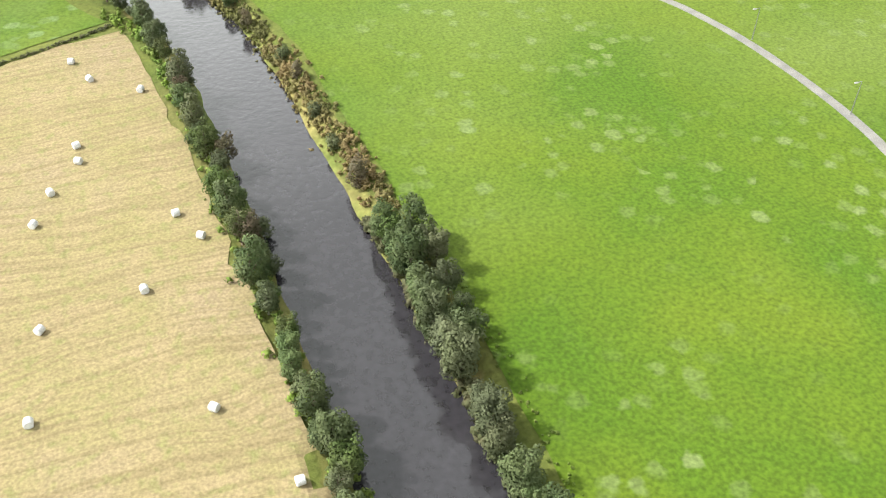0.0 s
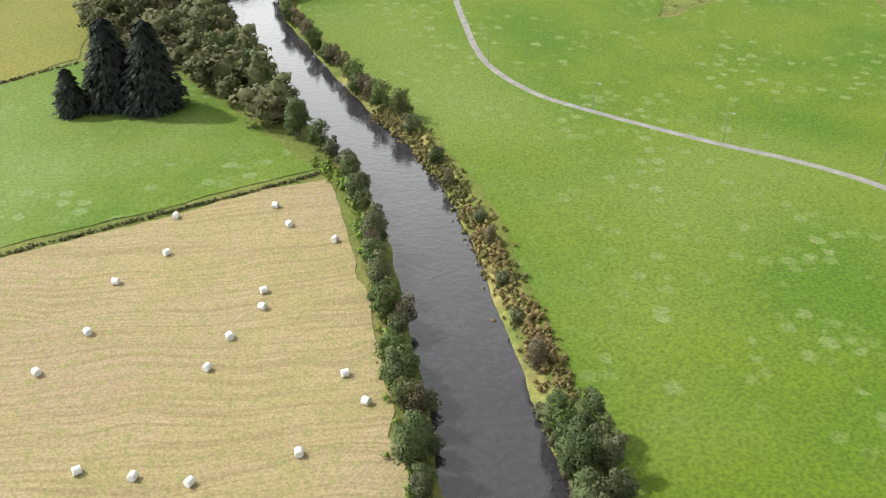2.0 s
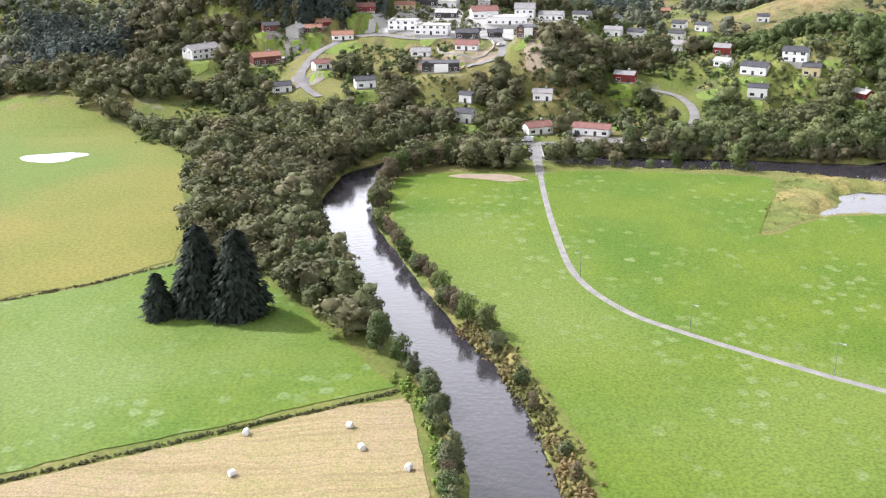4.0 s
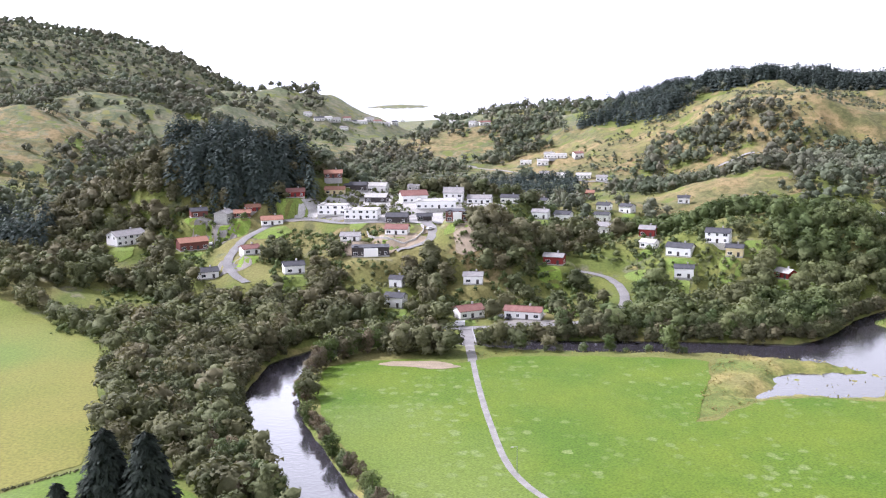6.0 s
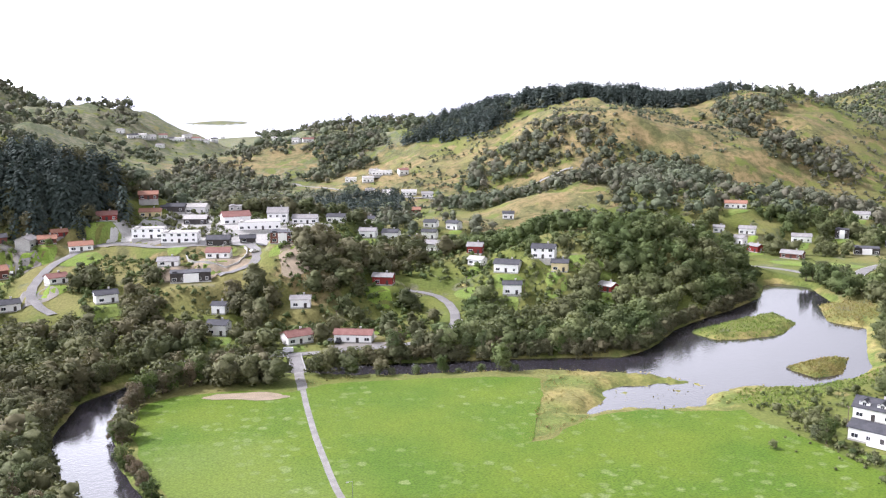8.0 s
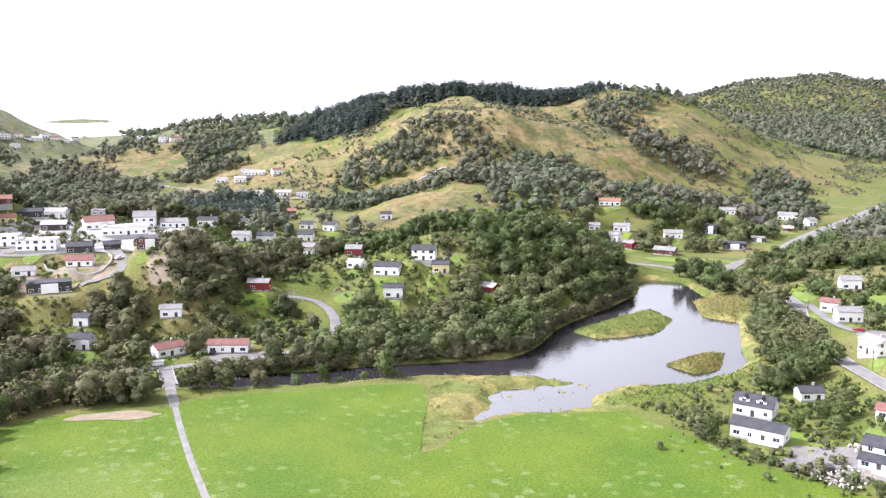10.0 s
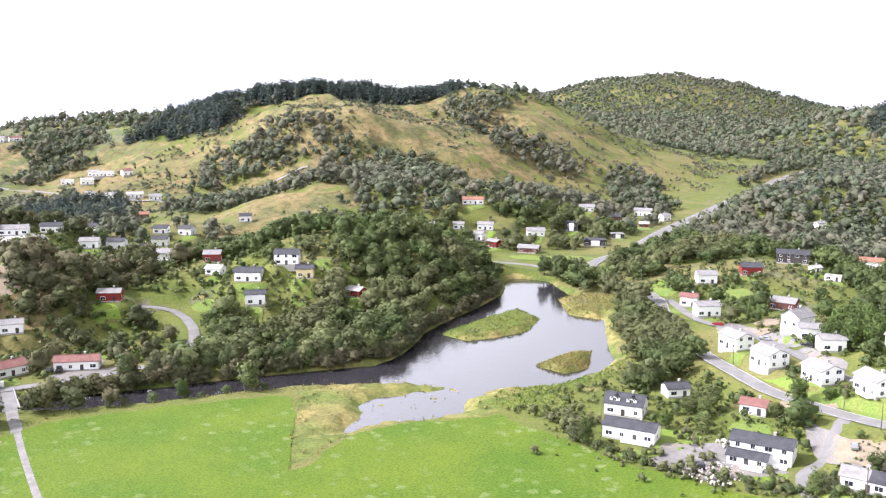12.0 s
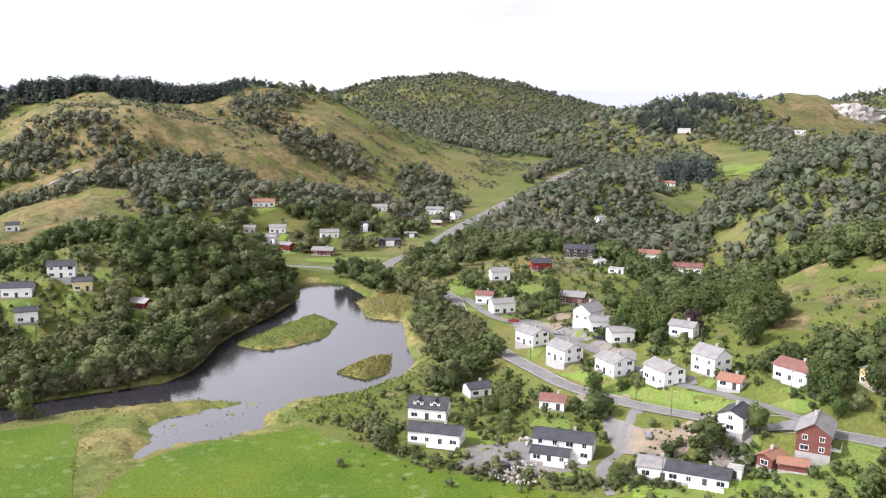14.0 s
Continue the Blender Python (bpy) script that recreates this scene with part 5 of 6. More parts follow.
OPEN = [(-235, 900, 120, 110, 0, 0.22), (-120, 960, 110, 80, 0, 0.2), (-90, 1180, 90, 90, 0, 0.3), (1640, 870, 170, 130, 0, 0.02), (60, 810, 150, 120, 0, 0.34), (150, 950, 110, 80, 0, 0.12), (888, 540, 95, 75, 0, 0.0), (610, 595, 130, 34, 33, 0.05), (330, 185, 62, 46, 20, 0.12), (10, 1400, 90, 60, 0, 0.25), (165, 900, 75, 60, 0, 0.08), (-60, 880, 90, 60, 0, 0.08), (40, 1900, 110, 650, -4, 0.0), (-330, 950, 170, 220, 0, 0.5), (-420, 1900, 300, 400, 0, 0.78), (13.8, 511.5, 85.2, 55, 0, 0.06), (426.2, 852.5, 206.2, 178.8, -20, 0.16), (577.5, 880, 165, 137.5, 0, 0.2), (742.5, 825, 206.2, 151.2, 0, 0.25),
    (316.2, 880, 96.2, 165, 0, 0.25), (1608.8, 770, 178.8, 123.8, 0, 0.2), (281.9, 240.6, 57.8, 85.2, -15, 0.28), (350.6, 343.8, 85.2, 57.8, 20, 0.34),
    (412.5, 536.2, 116.9, 61.9, 30, 0.38), (151.2, 453.8, 49.5, 33, 0, 0.22), (213.1, 206.2, 41.2, 61.9, 10, 0.36), (261.2, 151.2, 55, 38.5, 0, 0.4),
    (82.5, 412.5, 55, 24.8, 0, 0.3), (151.2, 632.5, 82.5, 82.5, 0, 0.35), (343.8, 474.4, 55, 34.4, 20, 0.1), (268.1, 343.8, 27.5, 55, 30, 0.1),
    (-68.8, 1010.6, 61.9, 34.4, 0, 0.05), (343.8, 192.5, 35.8, 30.2, 0, 0.15), (-82.5, 529.4, 55, 33, 0, 0.3), (178.8, 948.8, 82.5, 110, 0, 0.12),
    (735.6, 495, 61.9, 34.4, 20, 0.05), (-61.9, 368.5, 0.1, 0.1, 0, 0.0)]
COPSES = [(225, 256, 34, 46, 0, 0.0), (60, 1150, 60, 60, 0, 0.8),
    (110, 880, 90, 60, 0, 0.85), (430, 560, 60, 22, -30, 0.7)]
NO_WOOD = [PLATEAU, [(174, 312), (182, 262), (206, 230), (240, 232), (252, 290), (258, 320), (225, 302), (205, 297)], [(-40, -90), (60, -90), (60, 120), (20, 196), (-10, 212), (-30, 190)], [(41.2, -82.5), (39.9, 0), (38.5, 30.2), (33, 71.5), (28.9, 107.2), (24.1, 154), (5.5, 209), (-4.1, 237.9), (-19.9, 305.2), (-16.5, 338.2), (31.6, 335.5),
    (78.4, 339.6), (132, 327.2), (173.2, 308), (181.5, 291.5), (176, 247.5), (176, 220), (192.5, 178.8), (226.9, 110), (254.4, -82.5)], [(-78.4, 250.2), (-81.1, 284.6),
    (-94.9, 323.1), (-104.5, 368.5), (-140.2, 412.5), (-181.5, 446.9), (-233.8, 460.6), (-412.5, 453.8), (-412.5, -82.5), (11, -82.5), (4.1, 41.2), (-11, 173.2),
    (-63.2, 250.2)]]


# outlines of open slopes and of closed woods, later ones over earlier ones: share of trees, corners
COVER = [
    (0.05, [(240, 830), (255, 760), (270, 690), (320, 640), (400, 640), (470, 690), (540, 720), (590, 780), (610, 850), (650, 930), (620, 985), (540, 1000), (420, 1020), (340, 1040), (300, 1000), (250, 920)]),
    (0.04, [(250, 1170), (290, 965), (253, 924), (215, 840), (172, 700), (165, 800), (194, 942), (200, 1065)]),
    (0.05, [(97, 1164), (151, 1165), (140, 1086), (90, 1085), (63, 1148)]),
    (0.05, [(582, 845), (642, 837), (780, 900), (890, 800), (760, 700), (640, 640), (567, 620), (545, 720)]),
    (1.0, [(240, 870), (276, 925), (310, 920), (340, 905), (372, 850), (380, 803), (355, 760), (290, 700), (250, 680), (235, 760), (228, 820)]),
    (1.0, [(276, 660), (335, 790), (369, 800), (415, 795), (440, 779), (440, 740), (400, 680), (355, 635), (317, 612), (280, 610)]),
    (0.04, [(180, 680), (232, 668), (277, 664), (292, 645), (267, 612), (232, 610), (197, 626)]),
    (0.75, [(556, 950), (594, 947), (632, 936), (597, 887), (559, 868), (525, 852), (534, 920)]),
    (0.85, [(540, 845), (575, 835), (590, 817), (600, 784), (581, 752), (553, 759), (536, 772), (508, 778)]),
    (0.9, [(633, 780), (696, 788), (679, 736), (600, 650), (570, 660), (600, 724)]),
    (1.1, [(1150, 1270), (1040, 840), (1300, 1000), (1700, 1100), (2600, 1700), (3000, 2400), (2500, 3300), (1900, 3000), (1400, 2300)]),
    (1.0, [(673, 646), (864, 778), (1006, 823), (942, 676), (654, 479), (585, 480), (460, 445), (470, 500), (580, 565)]),
    (1.05, [(650, 430), (789, 488), (1111, 551), (1000, 380), (640, 240), (497, 270), (520, 315), (580, 380)]),
    (0.02, [(701, 520), (793, 528), (650, 432), (630, 450)]),
    (0.02, [(1135, 733), (1168, 712), (1029, 568), (928, 527), (960, 620)]),
    (0.55, [(524, 338), (489, 260), (440, 240), (440, 290), (470, 340), (500, 350)]),
    (1.05, [(528, 352), (600, 390), (650, 330), (590, 270), (515, 270), (503, 300), (518, 325)]),
    (0.08, [(400, 240), (392, 205), (300, 150), (285, 167), (297, 190), (340, 215)]),
    (1.05, [(-210, 620), (-200, 690), (-140, 690), (-80, 640), (-45, 580), (-47, 545), (-75, 528), (-135, 520), (-190, 560)]),
    (1.0, [(-60, 660), (150, 660), (160, 740), (100, 800), (50, 800), (-40, 740)]),
    (0.03, [(-60, 905), (-10, 900), (-5, 1000), (-45, 1010)]),
    (0.05, [(-150, 440), (-114, 455), (-88, 419), (-98, 400), (-121, 408)]),
]


def share_of_trees(x, y):
    s = np.full(np.shape(x), 0.72)
    for rows in (DENSE, OPEN, COPSES):
        for cx, cy, rx, ry, turn, share in rows:
            k = np.clip(bump_at(x, y, cx, cy, 1.0, rx, ry, turn, 0.5) * 2.2, 0, 1)
            s = s * (1 - k) + share * k
    for share, corners in COVER:
        k = np.clip(0.5 - (inside_distance(x, y, corners) + 12 * lumps(x, y, 26.0, 12)) / 14, 0, 1)
        s = s * (1 - k) + share * k
    return s + (0.75 * lumps(x, y, 80.0, 3, 4) + 0.1 * ripple(x, y, 13.0, 1.0)) * np.clip(5 * s * (1.05 - s), 0.12, 1)


def tree_spots(seed, x0, x1, y0, y1, step, height, spare=None):
    """Jittered spots with height and tint where the land is wooded."""
    rng = np.random.default_rng(seed)
    gx, gy = np.meshgrid(np.arange(x0, x1, step), np.arange(y0, y1, step))
    x, y = (g.ravel() + step * 0.9 * (rng.random(g.size) - 0.5) for g in (gx, gy))
    keep = rng.random(len(x)) < 0.5 + 2.6 * (share_of_trees(x, y) - 0.48)
    for corners in NO_WOOD + ISLANDS:
        keep &= inside_distance(x, y, corners) > 2.0
    keep &= ~((y > 2700) & (x < 900)) & (np.hypot(x - 1690, y - 770) > 85)
    if spare is not None:
        keep &= ~spare(x, y)
    x, y = x[keep], y[keep]
    keep = clear_of(x, y, KEEP_OFF)
    x, y = x[keep], y[keep]
    h = height * (0.55 + 0.75 * rng.random(len(x)) ** 1.3) * (0.8 + 0.35 * np.clip(share_of_trees(x, y), 0, 1))
    return np.stack([x, y, h, 0.5 + 0.28 * rng.normal(size=len(x))], 1)


def in_view(x, y):
    """The wedge of land that can be seen from the flight line, from left of the river to the eastern hills."""
    a = np.degrees(np.arctan2(x, y + 20))
    return (a > -34) & (a < 82)


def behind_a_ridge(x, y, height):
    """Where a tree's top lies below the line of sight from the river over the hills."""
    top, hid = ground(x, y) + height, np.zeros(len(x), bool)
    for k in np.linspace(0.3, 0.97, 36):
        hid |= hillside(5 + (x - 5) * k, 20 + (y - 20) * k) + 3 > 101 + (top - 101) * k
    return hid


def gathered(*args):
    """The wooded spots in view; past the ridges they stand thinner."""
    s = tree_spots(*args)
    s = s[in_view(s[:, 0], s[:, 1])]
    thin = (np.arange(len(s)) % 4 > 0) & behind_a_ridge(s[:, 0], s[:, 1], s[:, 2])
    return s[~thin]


BROAD = spray_templates(40, 9, 300, 0.06, solid=4, clumps=13)
BROAD_MID = spray_templates(50, 8, 46, 0.105, solid=2)
BROAD_FAR = spray_templates(60, 6, 11, 0.17, solid=1, clumps=4)
FIR = spray_templates(70, 5, 126, 0.05, True)
FIR_FAR = spray_templates(80, 5, 63, 0.07, True)
near_box = lambda x, y: (x > -235) & (x < 455) & (y < 580)
mid_box = lambda x, y: (x > -580) & (x < 1045) & (y < 1240)
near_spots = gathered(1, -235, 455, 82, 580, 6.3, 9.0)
eastern = near_spots[:, 0] - 0.15 * near_spots[:, 1] + 60 * lumps(near_spots[:, 0], near_spots[:, 1], 60.0, 6) > 45
wood("near_woods", near_spots[~eastern], BROAD, M_LEAF, "dense grey-green broadleaf woods round the village")
wood("eastern_woods", near_spots[eastern], BROAD, M_LEAF_GREEN, "fresh green broadleaf woods above the lagoon")
wood("hill_woods", gathered(2, -580, 1045, 82, 1240, 8.6, 10.0, near_box), BROAD_MID, M_LEAF_HILL, "patchy broadleaf woods on the hills")
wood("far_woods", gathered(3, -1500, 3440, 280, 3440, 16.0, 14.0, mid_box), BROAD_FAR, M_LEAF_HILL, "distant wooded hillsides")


def grove(seed, rows, spread):
    """Spots of conifers along lines (x0, y0, x1, y1, count, height)."""
    rng = np.random.default_rng(seed)
    out = []
    for x0, y0, x1, y1, n, h in rows:
        t = rng.random(n)
        out.append(np.stack([x0 + (x1 - x0) * t + spread * rng.normal(size=n), y0 + (y1 - y0) * t + spread * rng.normal(size=n), h * (0.7 + 0.5 * rng.random(n)), rng.random(n)], 1))
    out = np.concatenate(out)
    return out[clear_of(out[:, 0], out[:, 1], KEEP_OFF)]


wood("ridge_spruces", grove(7, [(300, 1110, 405, 1048, 330, 18), (405, 1048, 470, 1028, 260, 19), (470, 1028, 560, 1012, 330, 19), (560, 1012, 610, 1005, 160, 13), (310, 1010, 345, 1078, 160, 17), (250, 1090, 318, 1035, 110, 15)], 11), FIR_FAR, M_NEEDLE, "dark spruce belt along the ridge")
wood("knoll_spruces", grove(8, [(-90, 552, -50, 542, 55, 11), (-75, 543, -45, 532, 35, 11), (-268, 664, -250, 672, 30, 15), (-178.8, 500, -240, 590, 160, 19), (-200, 520, -270, 660, 160, 19), (-95, 548, -55, 548, 120, 18), (-70, 530, -48, 560, 80, 17), (-110, 565, -60, 560, 60, 16), (55, 745, 175, 790, 170, 15), (100, 800, 190, 880, 130, 15), (60, 735, 150, 715, 150, 14), (75.6, 700, 151.2, 690, 60, 14)], 8), FIR, M_NEEDLE, "dark spruces among the broadleaf woods")
wood("far_spruces", grove(9, [(1237.5, 880, 1354.4, 811.2, 330, 17), (1150, 822, 1200, 790, 160, 17), (843, 557, 880, 600, 110, 17), (632.5, 536.2, 687.5, 550, 30, 14)], 16), FIR_FAR, M_NEEDLE, "tall spruce plantation on the eastern hills")

# ---- riverside trees, each its own ----
TREES = [make_tree(11, 9.6, 3.9, 3000, 0.21, "leafy green alder on the river bank"), make_tree(12, 11.5, 4.2, 3300, 0.22, "tall dark green alder on the river bank"),
         make_tree(13, 6.8, 3.2, 2200, 0.18, "low bushy willow on the river bank", 0.02, 22), make_tree(14, 8.5, 3.5, 2600, 0.19, "rounded fresh green willow on the river bank", mat=M_LEAF_GARDEN),
         make_tree(15, 4.2, 2.5, 1000, 0.20, "small green shrub on the river bank", 0.0, 14)]
M_LEAF_RUST = material("rusty_birch_leaves", (0.19, 0.145, 0.095), (0.15, 0.135, 0.075), 0.75, 0.4, 3.0, tint="object", leaf=0.2)
TREES.append(make_tree(16, 8.2, 3.1, 1700, 0.2, "reddish brown birch on the river bank", 0.1, 20, M_LEAF_RUST))
placed = [False] * len(TREES)


def plant(kind, x, y, scale=1.0):
    rnd = random.random() * 360
    if any(math.hypot(x - cx, y - cy) < r for cx, cy, r in KEEP_OFF) and kind < 6:
        kind, scale = 4, 0.55
    ob = TREES[kind] if not placed[kind] else None
    if ob:
        placed[kind] = True
        stand(ob, x, y, rnd, scale, 0.15)
    else:
        ob = again(TREES[kind], x, y, rnd, scale, 0.15)
    return tagged(ob, group="riverside trees")


def plant_along(line, count, kinds, spread, low=0.8, high=1.2):
    """Trees at random along a line, not too close to one another."""
    total = sum(math.hypot(b[0] - a[0], b[1] - a[1]) for a, b in zip(line, line[1:]))
    for k in range(count):
        d = total * (k + 0.2 + 0.6 * random.random()) / count
        for a, b in zip(line, line[1:]):
            s = math.hypot(b[0] - a[0], b[1] - a[1])
            if d <= s:
                break
            d -= s
        t = min(d / s, 1)
        x, y = a[0] + (b[0] - a[0]) * t + random.uniform(-spread, spread), a[1] + (b[1] - a[1]) * t + random.uniform(-spread, spread)
        if float(ground(x, y)) < -2.1:
            continue
        plant(random.choice(kinds), x, y, random.uniform(low, high))


random.seed(4)
plant_along([(6.0, 27.5), (3.6, 61.9), (2.4, 85.2), (1.2, 110), (-1, 137.5), (-2.8, 167.8), (-11, 184.2)], 40, (0, 2, 0, 3, 2, 5, 4), 1.2, 0.55, 0.95)
plant_along([(7.4, 30), (6.0, 66), (4.6, 110), (2.2, 154), (-5, 182)], 32, (2, 3, 4, 5, 4), 1.2, 0.6, 1.0)
plant_along([(26.2, 20), (25.4, 40), (25.0, 58), (24.8, 76), (24.0, 88)], 28, (1, 0, 0, 1, 3, 2), 0.7, 0.72, 0.95)
plant_along([(29, 58), (29.4, 66), (29, 76), (28, 86)], 6, (0, 2, 1), 0.6, 0.6, 0.75)
plant_along([(24.8, 90.8), (22.7, 123.8), (19.9, 154), (14.4, 181.5)], 7, (4, 5, 4, 2), 0.8, 0.5, 0.8)
plant_along([(12.4, 191.1), (1.4, 214.5), (-8.2, 242), (-20.6, 281.9), (-24.8, 308)], 26, (3, 2, 5, 5), 1.2, 0.75, 1.0)
plant_along([(-22, 319), (-16.5, 338.2), (0, 350.6), (11, 356.1)], 16, (3, 5, 5), 2.5, 0.9, 1.2)
plant_along([(-16.5, 189.8), (-27.5, 215.9), (-39.9, 244.8), (-49.5, 281.9), (-55, 309.4)], 38, (5, 5, 0, 2, 5), 3.5, 0.75, 1.1)
plant_along([(49.5, 343.8), (71.5, 341), (96.2, 338.2), (121, 334.1)], 9, (3, 4, 4, 4), 1.2, 0.6, 0.95)
plant_along([(52.2, 368.5), (82.5, 364.4), (110, 360.2), (137.5, 354.8), (162.2, 354.8)], 16, (3, 0, 5), 2, 0.8, 1.1)
plant_along([(313.5, 448.2), (330, 429), (320.4, 453.8)], 8, (0, 1), 4, 0.9, 1.2)
plant_along([(176, 244.8), (178.8, 220), (189.8, 195.2), (206.2, 162.2)], 22, (2, 4, 3), 2.0, 0.8, 1.1)

# ---- tall garden trees between the houses ----
TREES.append(make_tree(17, 9.5, 4.4, 2600, 0.24, "dark purple-leaved copper beech in a garden", 0.08, 24, M_LEAF_PURPLE))
TREES.append(make_tree(18, 10.5, 4.6, 2400, 0.27, "tall fresh green garden tree between the houses", 0.1, 26, M_LEAF_GARDEN))
TREES.append(make_tree(19, 8.0, 3.6, 1700, 0.25, "bushy green garden tree between the houses", 0.03, 22, M_LEAF_GARDEN))
placed += [False] * 3
plant(6, 298, 218, 1.0)
for kind, x, y, size in [(1, 290, 235, 1.15), (1, 286, 241, 1.0), (0, 294, 229, 1.2), (1, 297, 240, 1.1), (0, 290, 192, 1.1), (1, 297, 197, 1.2), (0, 304, 204, 1.25), (1, 310, 196, 1.1), (0, 302, 190, 1.0), (3, 231, 217, 0.8),
                         (1, 222, 236, 1.1), (3, 219, 240, 0.9), (0, 245, 220, 0.8), (3, 250, 213, 0.7), (0, 237, 160, 0.8), (1, 262, 155, 1.1), (0, 258, 150, 0.9), (3, 254, 146, 0.8), (0, 268, 142, 1.0),
                         (1, 312, 246, 1.2), (0, 318, 252, 1.1), (1, 306, 252, 1.1), (0, 322, 236, 1.2), (1, 330, 228, 1.2), (0, 316, 226, 1.0), (3, 210, 226, 0.9), (3, 205, 236, 0.8)]:
    plant(8 if kind == 3 else 7, x, y, size)
plant_along([(191, 195), (195, 188), (198, 182), (201, 176)], 9, (2, 3), 1.2, 0.8, 1.0)
plant_along([(250, 152), (258, 154), (268, 157)], 8, (3, 0), 2.5, 0.8, 1.1)
plant_along([(300, 188), (312, 196), (318, 204), (330, 222), (345, 240)], 16, (3, 7, 7), 6.0, 0.9, 1.25)

# ---- the three spruces in the green field ----
big_spruce = stand(make_conifer(21, 23, 8.6, 34, 19, 1.05, "tall dark green spruce standing in the green field"), -52, 212, 20)
tagged(copy_thing(big_spruce, big_spruce.matrix_basis @ Matrix.Translation((-8.5, 6.5, 0))), group="field spruces")
tagged(big_spruce, group="field spruces")
tagged(stand(make_conifer(22, 12, 5.0, 22, 15, 0.8, "small dark green spruce standing in the green field"), -72, 211), group="field spruces")


# ---- garden shrubs round the houses ----
def garden_spots(seed):
    rng = np.random.default_rng(seed)
    out = []
    for x, y, _, L, *_ in HOMES:
        n = 46 if math.hypot(x, y) < 620 else 8
        a, r = rng.random(n) * 6.283, 0.62 * L + 2 + 20 * rng.random(n)
        out.append(np.stack([x + r * np.cos(a), y + r * np.sin(a), 0.9 + 3.9 * rng.random(n) ** 2, rng.random(n)], 1))
    out = np.concatenate(out)
    return out[clear_of(out[:, 0], out[:, 1], [(x, y, 0.55 * L + 1.0) for x, y, _, L, *_ in HOMES])]


wood("garden_shrubs", garden_spots(17), spray_templates(94, 5, 22, 0.13, solid=2, clumps=5), M_LEAF_GREEN, "mixed green garden shrubs and hedges round the houses")


# ---- rough scrub between the lagoon and the houses ----
def rough_spots(seed, corners, count, low, high, size=14.0, bar=-0.15):
    rng = np.random.default_rng(seed)
    xs, ys = [c[0] for c in corners], [c[1] for c in corners]
    x, y = min(xs) + (max(xs) - min(xs)) * rng.random(count), min(ys) + (max(ys) - min(ys)) * rng.random(count)
    ok = (inside_distance(x, y, corners) < 0) & (lumps(x, y, size, 5) > bar) & clear_of(x, y, [(hx, hy, 0.6 * L + 1.5) for hx, hy, _, L, *_ in HOMES])
    x, y = x[ok], y[ok]
    return np.stack([x, y, low + (high - low) * rng.random(len(x)) ** 2, 0.35 + 0.6 * rng.random(len(x))], 1)


SCRUB = spray_templates(95, 5, 16, 0.15, solid=2, clumps=4)
wood("rough_scrub", rough_spots(18, [(178, 205), (206, 165), (236, 150), (238, 200), (250, 245), (258, 290), (225, 282), (182, 284)], 1500, 0.5, 2.2), SCRUB, M_LEAF_GREEN, "rough green scrub between the lagoon and the houses")
wood("slope_scrub", rough_spots(19, [(255, 120), (345, 120), (400, 230), (420, 420), (360, 440), (330, 380), (290, 300), (262, 200)], 2600, 0.6, 3.4), SCRUB, M_LEAF_GREEN, "low bushes scattered over the garden slope")
wood("village_scrub", rough_spots(22, [(-130, 385), (150, 385), (215, 440), (170, 500), (120, 570), (-110, 570)], 7500, 0.6, 4.2, 16.0, -0.45), SCRUB, M_LEAF_GREEN, "lush bushes and brambles on the village slopes")
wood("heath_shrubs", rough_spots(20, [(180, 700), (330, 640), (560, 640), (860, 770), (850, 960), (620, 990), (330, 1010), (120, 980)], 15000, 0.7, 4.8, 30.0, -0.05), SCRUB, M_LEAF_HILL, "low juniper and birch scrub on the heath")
wood("marsh_tufts", rough_spots(21, [(x, y) for x, y in MARSH], 1500, 0.3, 1.1, 6.0, 0.0), SCRUB, M_REED, "tufts of sedge on the marshy ground")


# ---- straw bales ----
def bale_mesh(seed):
    """A drum wrapped in film: sagging sides, rounded rims, creases across the ends."""
    rng = np.random.default_rng(seed)
    bm = bmesh.new()
    bmesh.ops.create_cone(bm, cap_ends=True, segments=24, radius1=0.66, radius2=0.66, depth=1.22)
    bmesh.ops.bevel(bm, geom=[e for e in bm.edges if abs(e.verts[0].co.z - e.verts[1].co.z) < 0.01], offset=0.12, segments=3, profile=0.5, affect="EDGES")
    for v in bm.verts:
        r = 1 + 0.02 * math.sin(7 * math.atan2(v.co.y, v.co.x) + seed) + 0.012 * rng.normal()
        v.co.x, v.co.y = v.co.x * r, v.co.y * r
    bmesh.ops.rotate(bm, verts=bm.verts[:], matrix=Matrix.Rotation(radians(90), 3, "X"))
    for v in bm.verts:
        v.co.z = max(v.co.z, -0.60)
    for f in bm.faces:
        f.smooth = True
    return bm_mesh("round_bale", bm, M_BALE)


BALE_MESHES = [bale_mesh(k) for k in range(3)]
BALES = [(-31, 63), (-8, 58), (0, 43), (-29, 80), (-14, 84), (-4, 94), (-7, 101), (-29, 105), (-26, 113), (-21, 121), (-21, 126), (-8, 142), (-17, 149), (-20, 157),
         (-45, 84), (-37, 82), (-50, 117), (-48, 132), (-40, 141), (-40, 155), (-56, 107), (-62, 95)]
for k, (x, y) in enumerate(BALES):
    ob = tagged(new("round_bale", BALE_MESHES[k % 3]), "white plastic-wrapped round bale on the straw", "bale", group="bales on the straw field")
    ob.matrix_basis = pose(x, y, float(ground(x, y)) + 0.655, 0, 0, (k * 47) % 180)


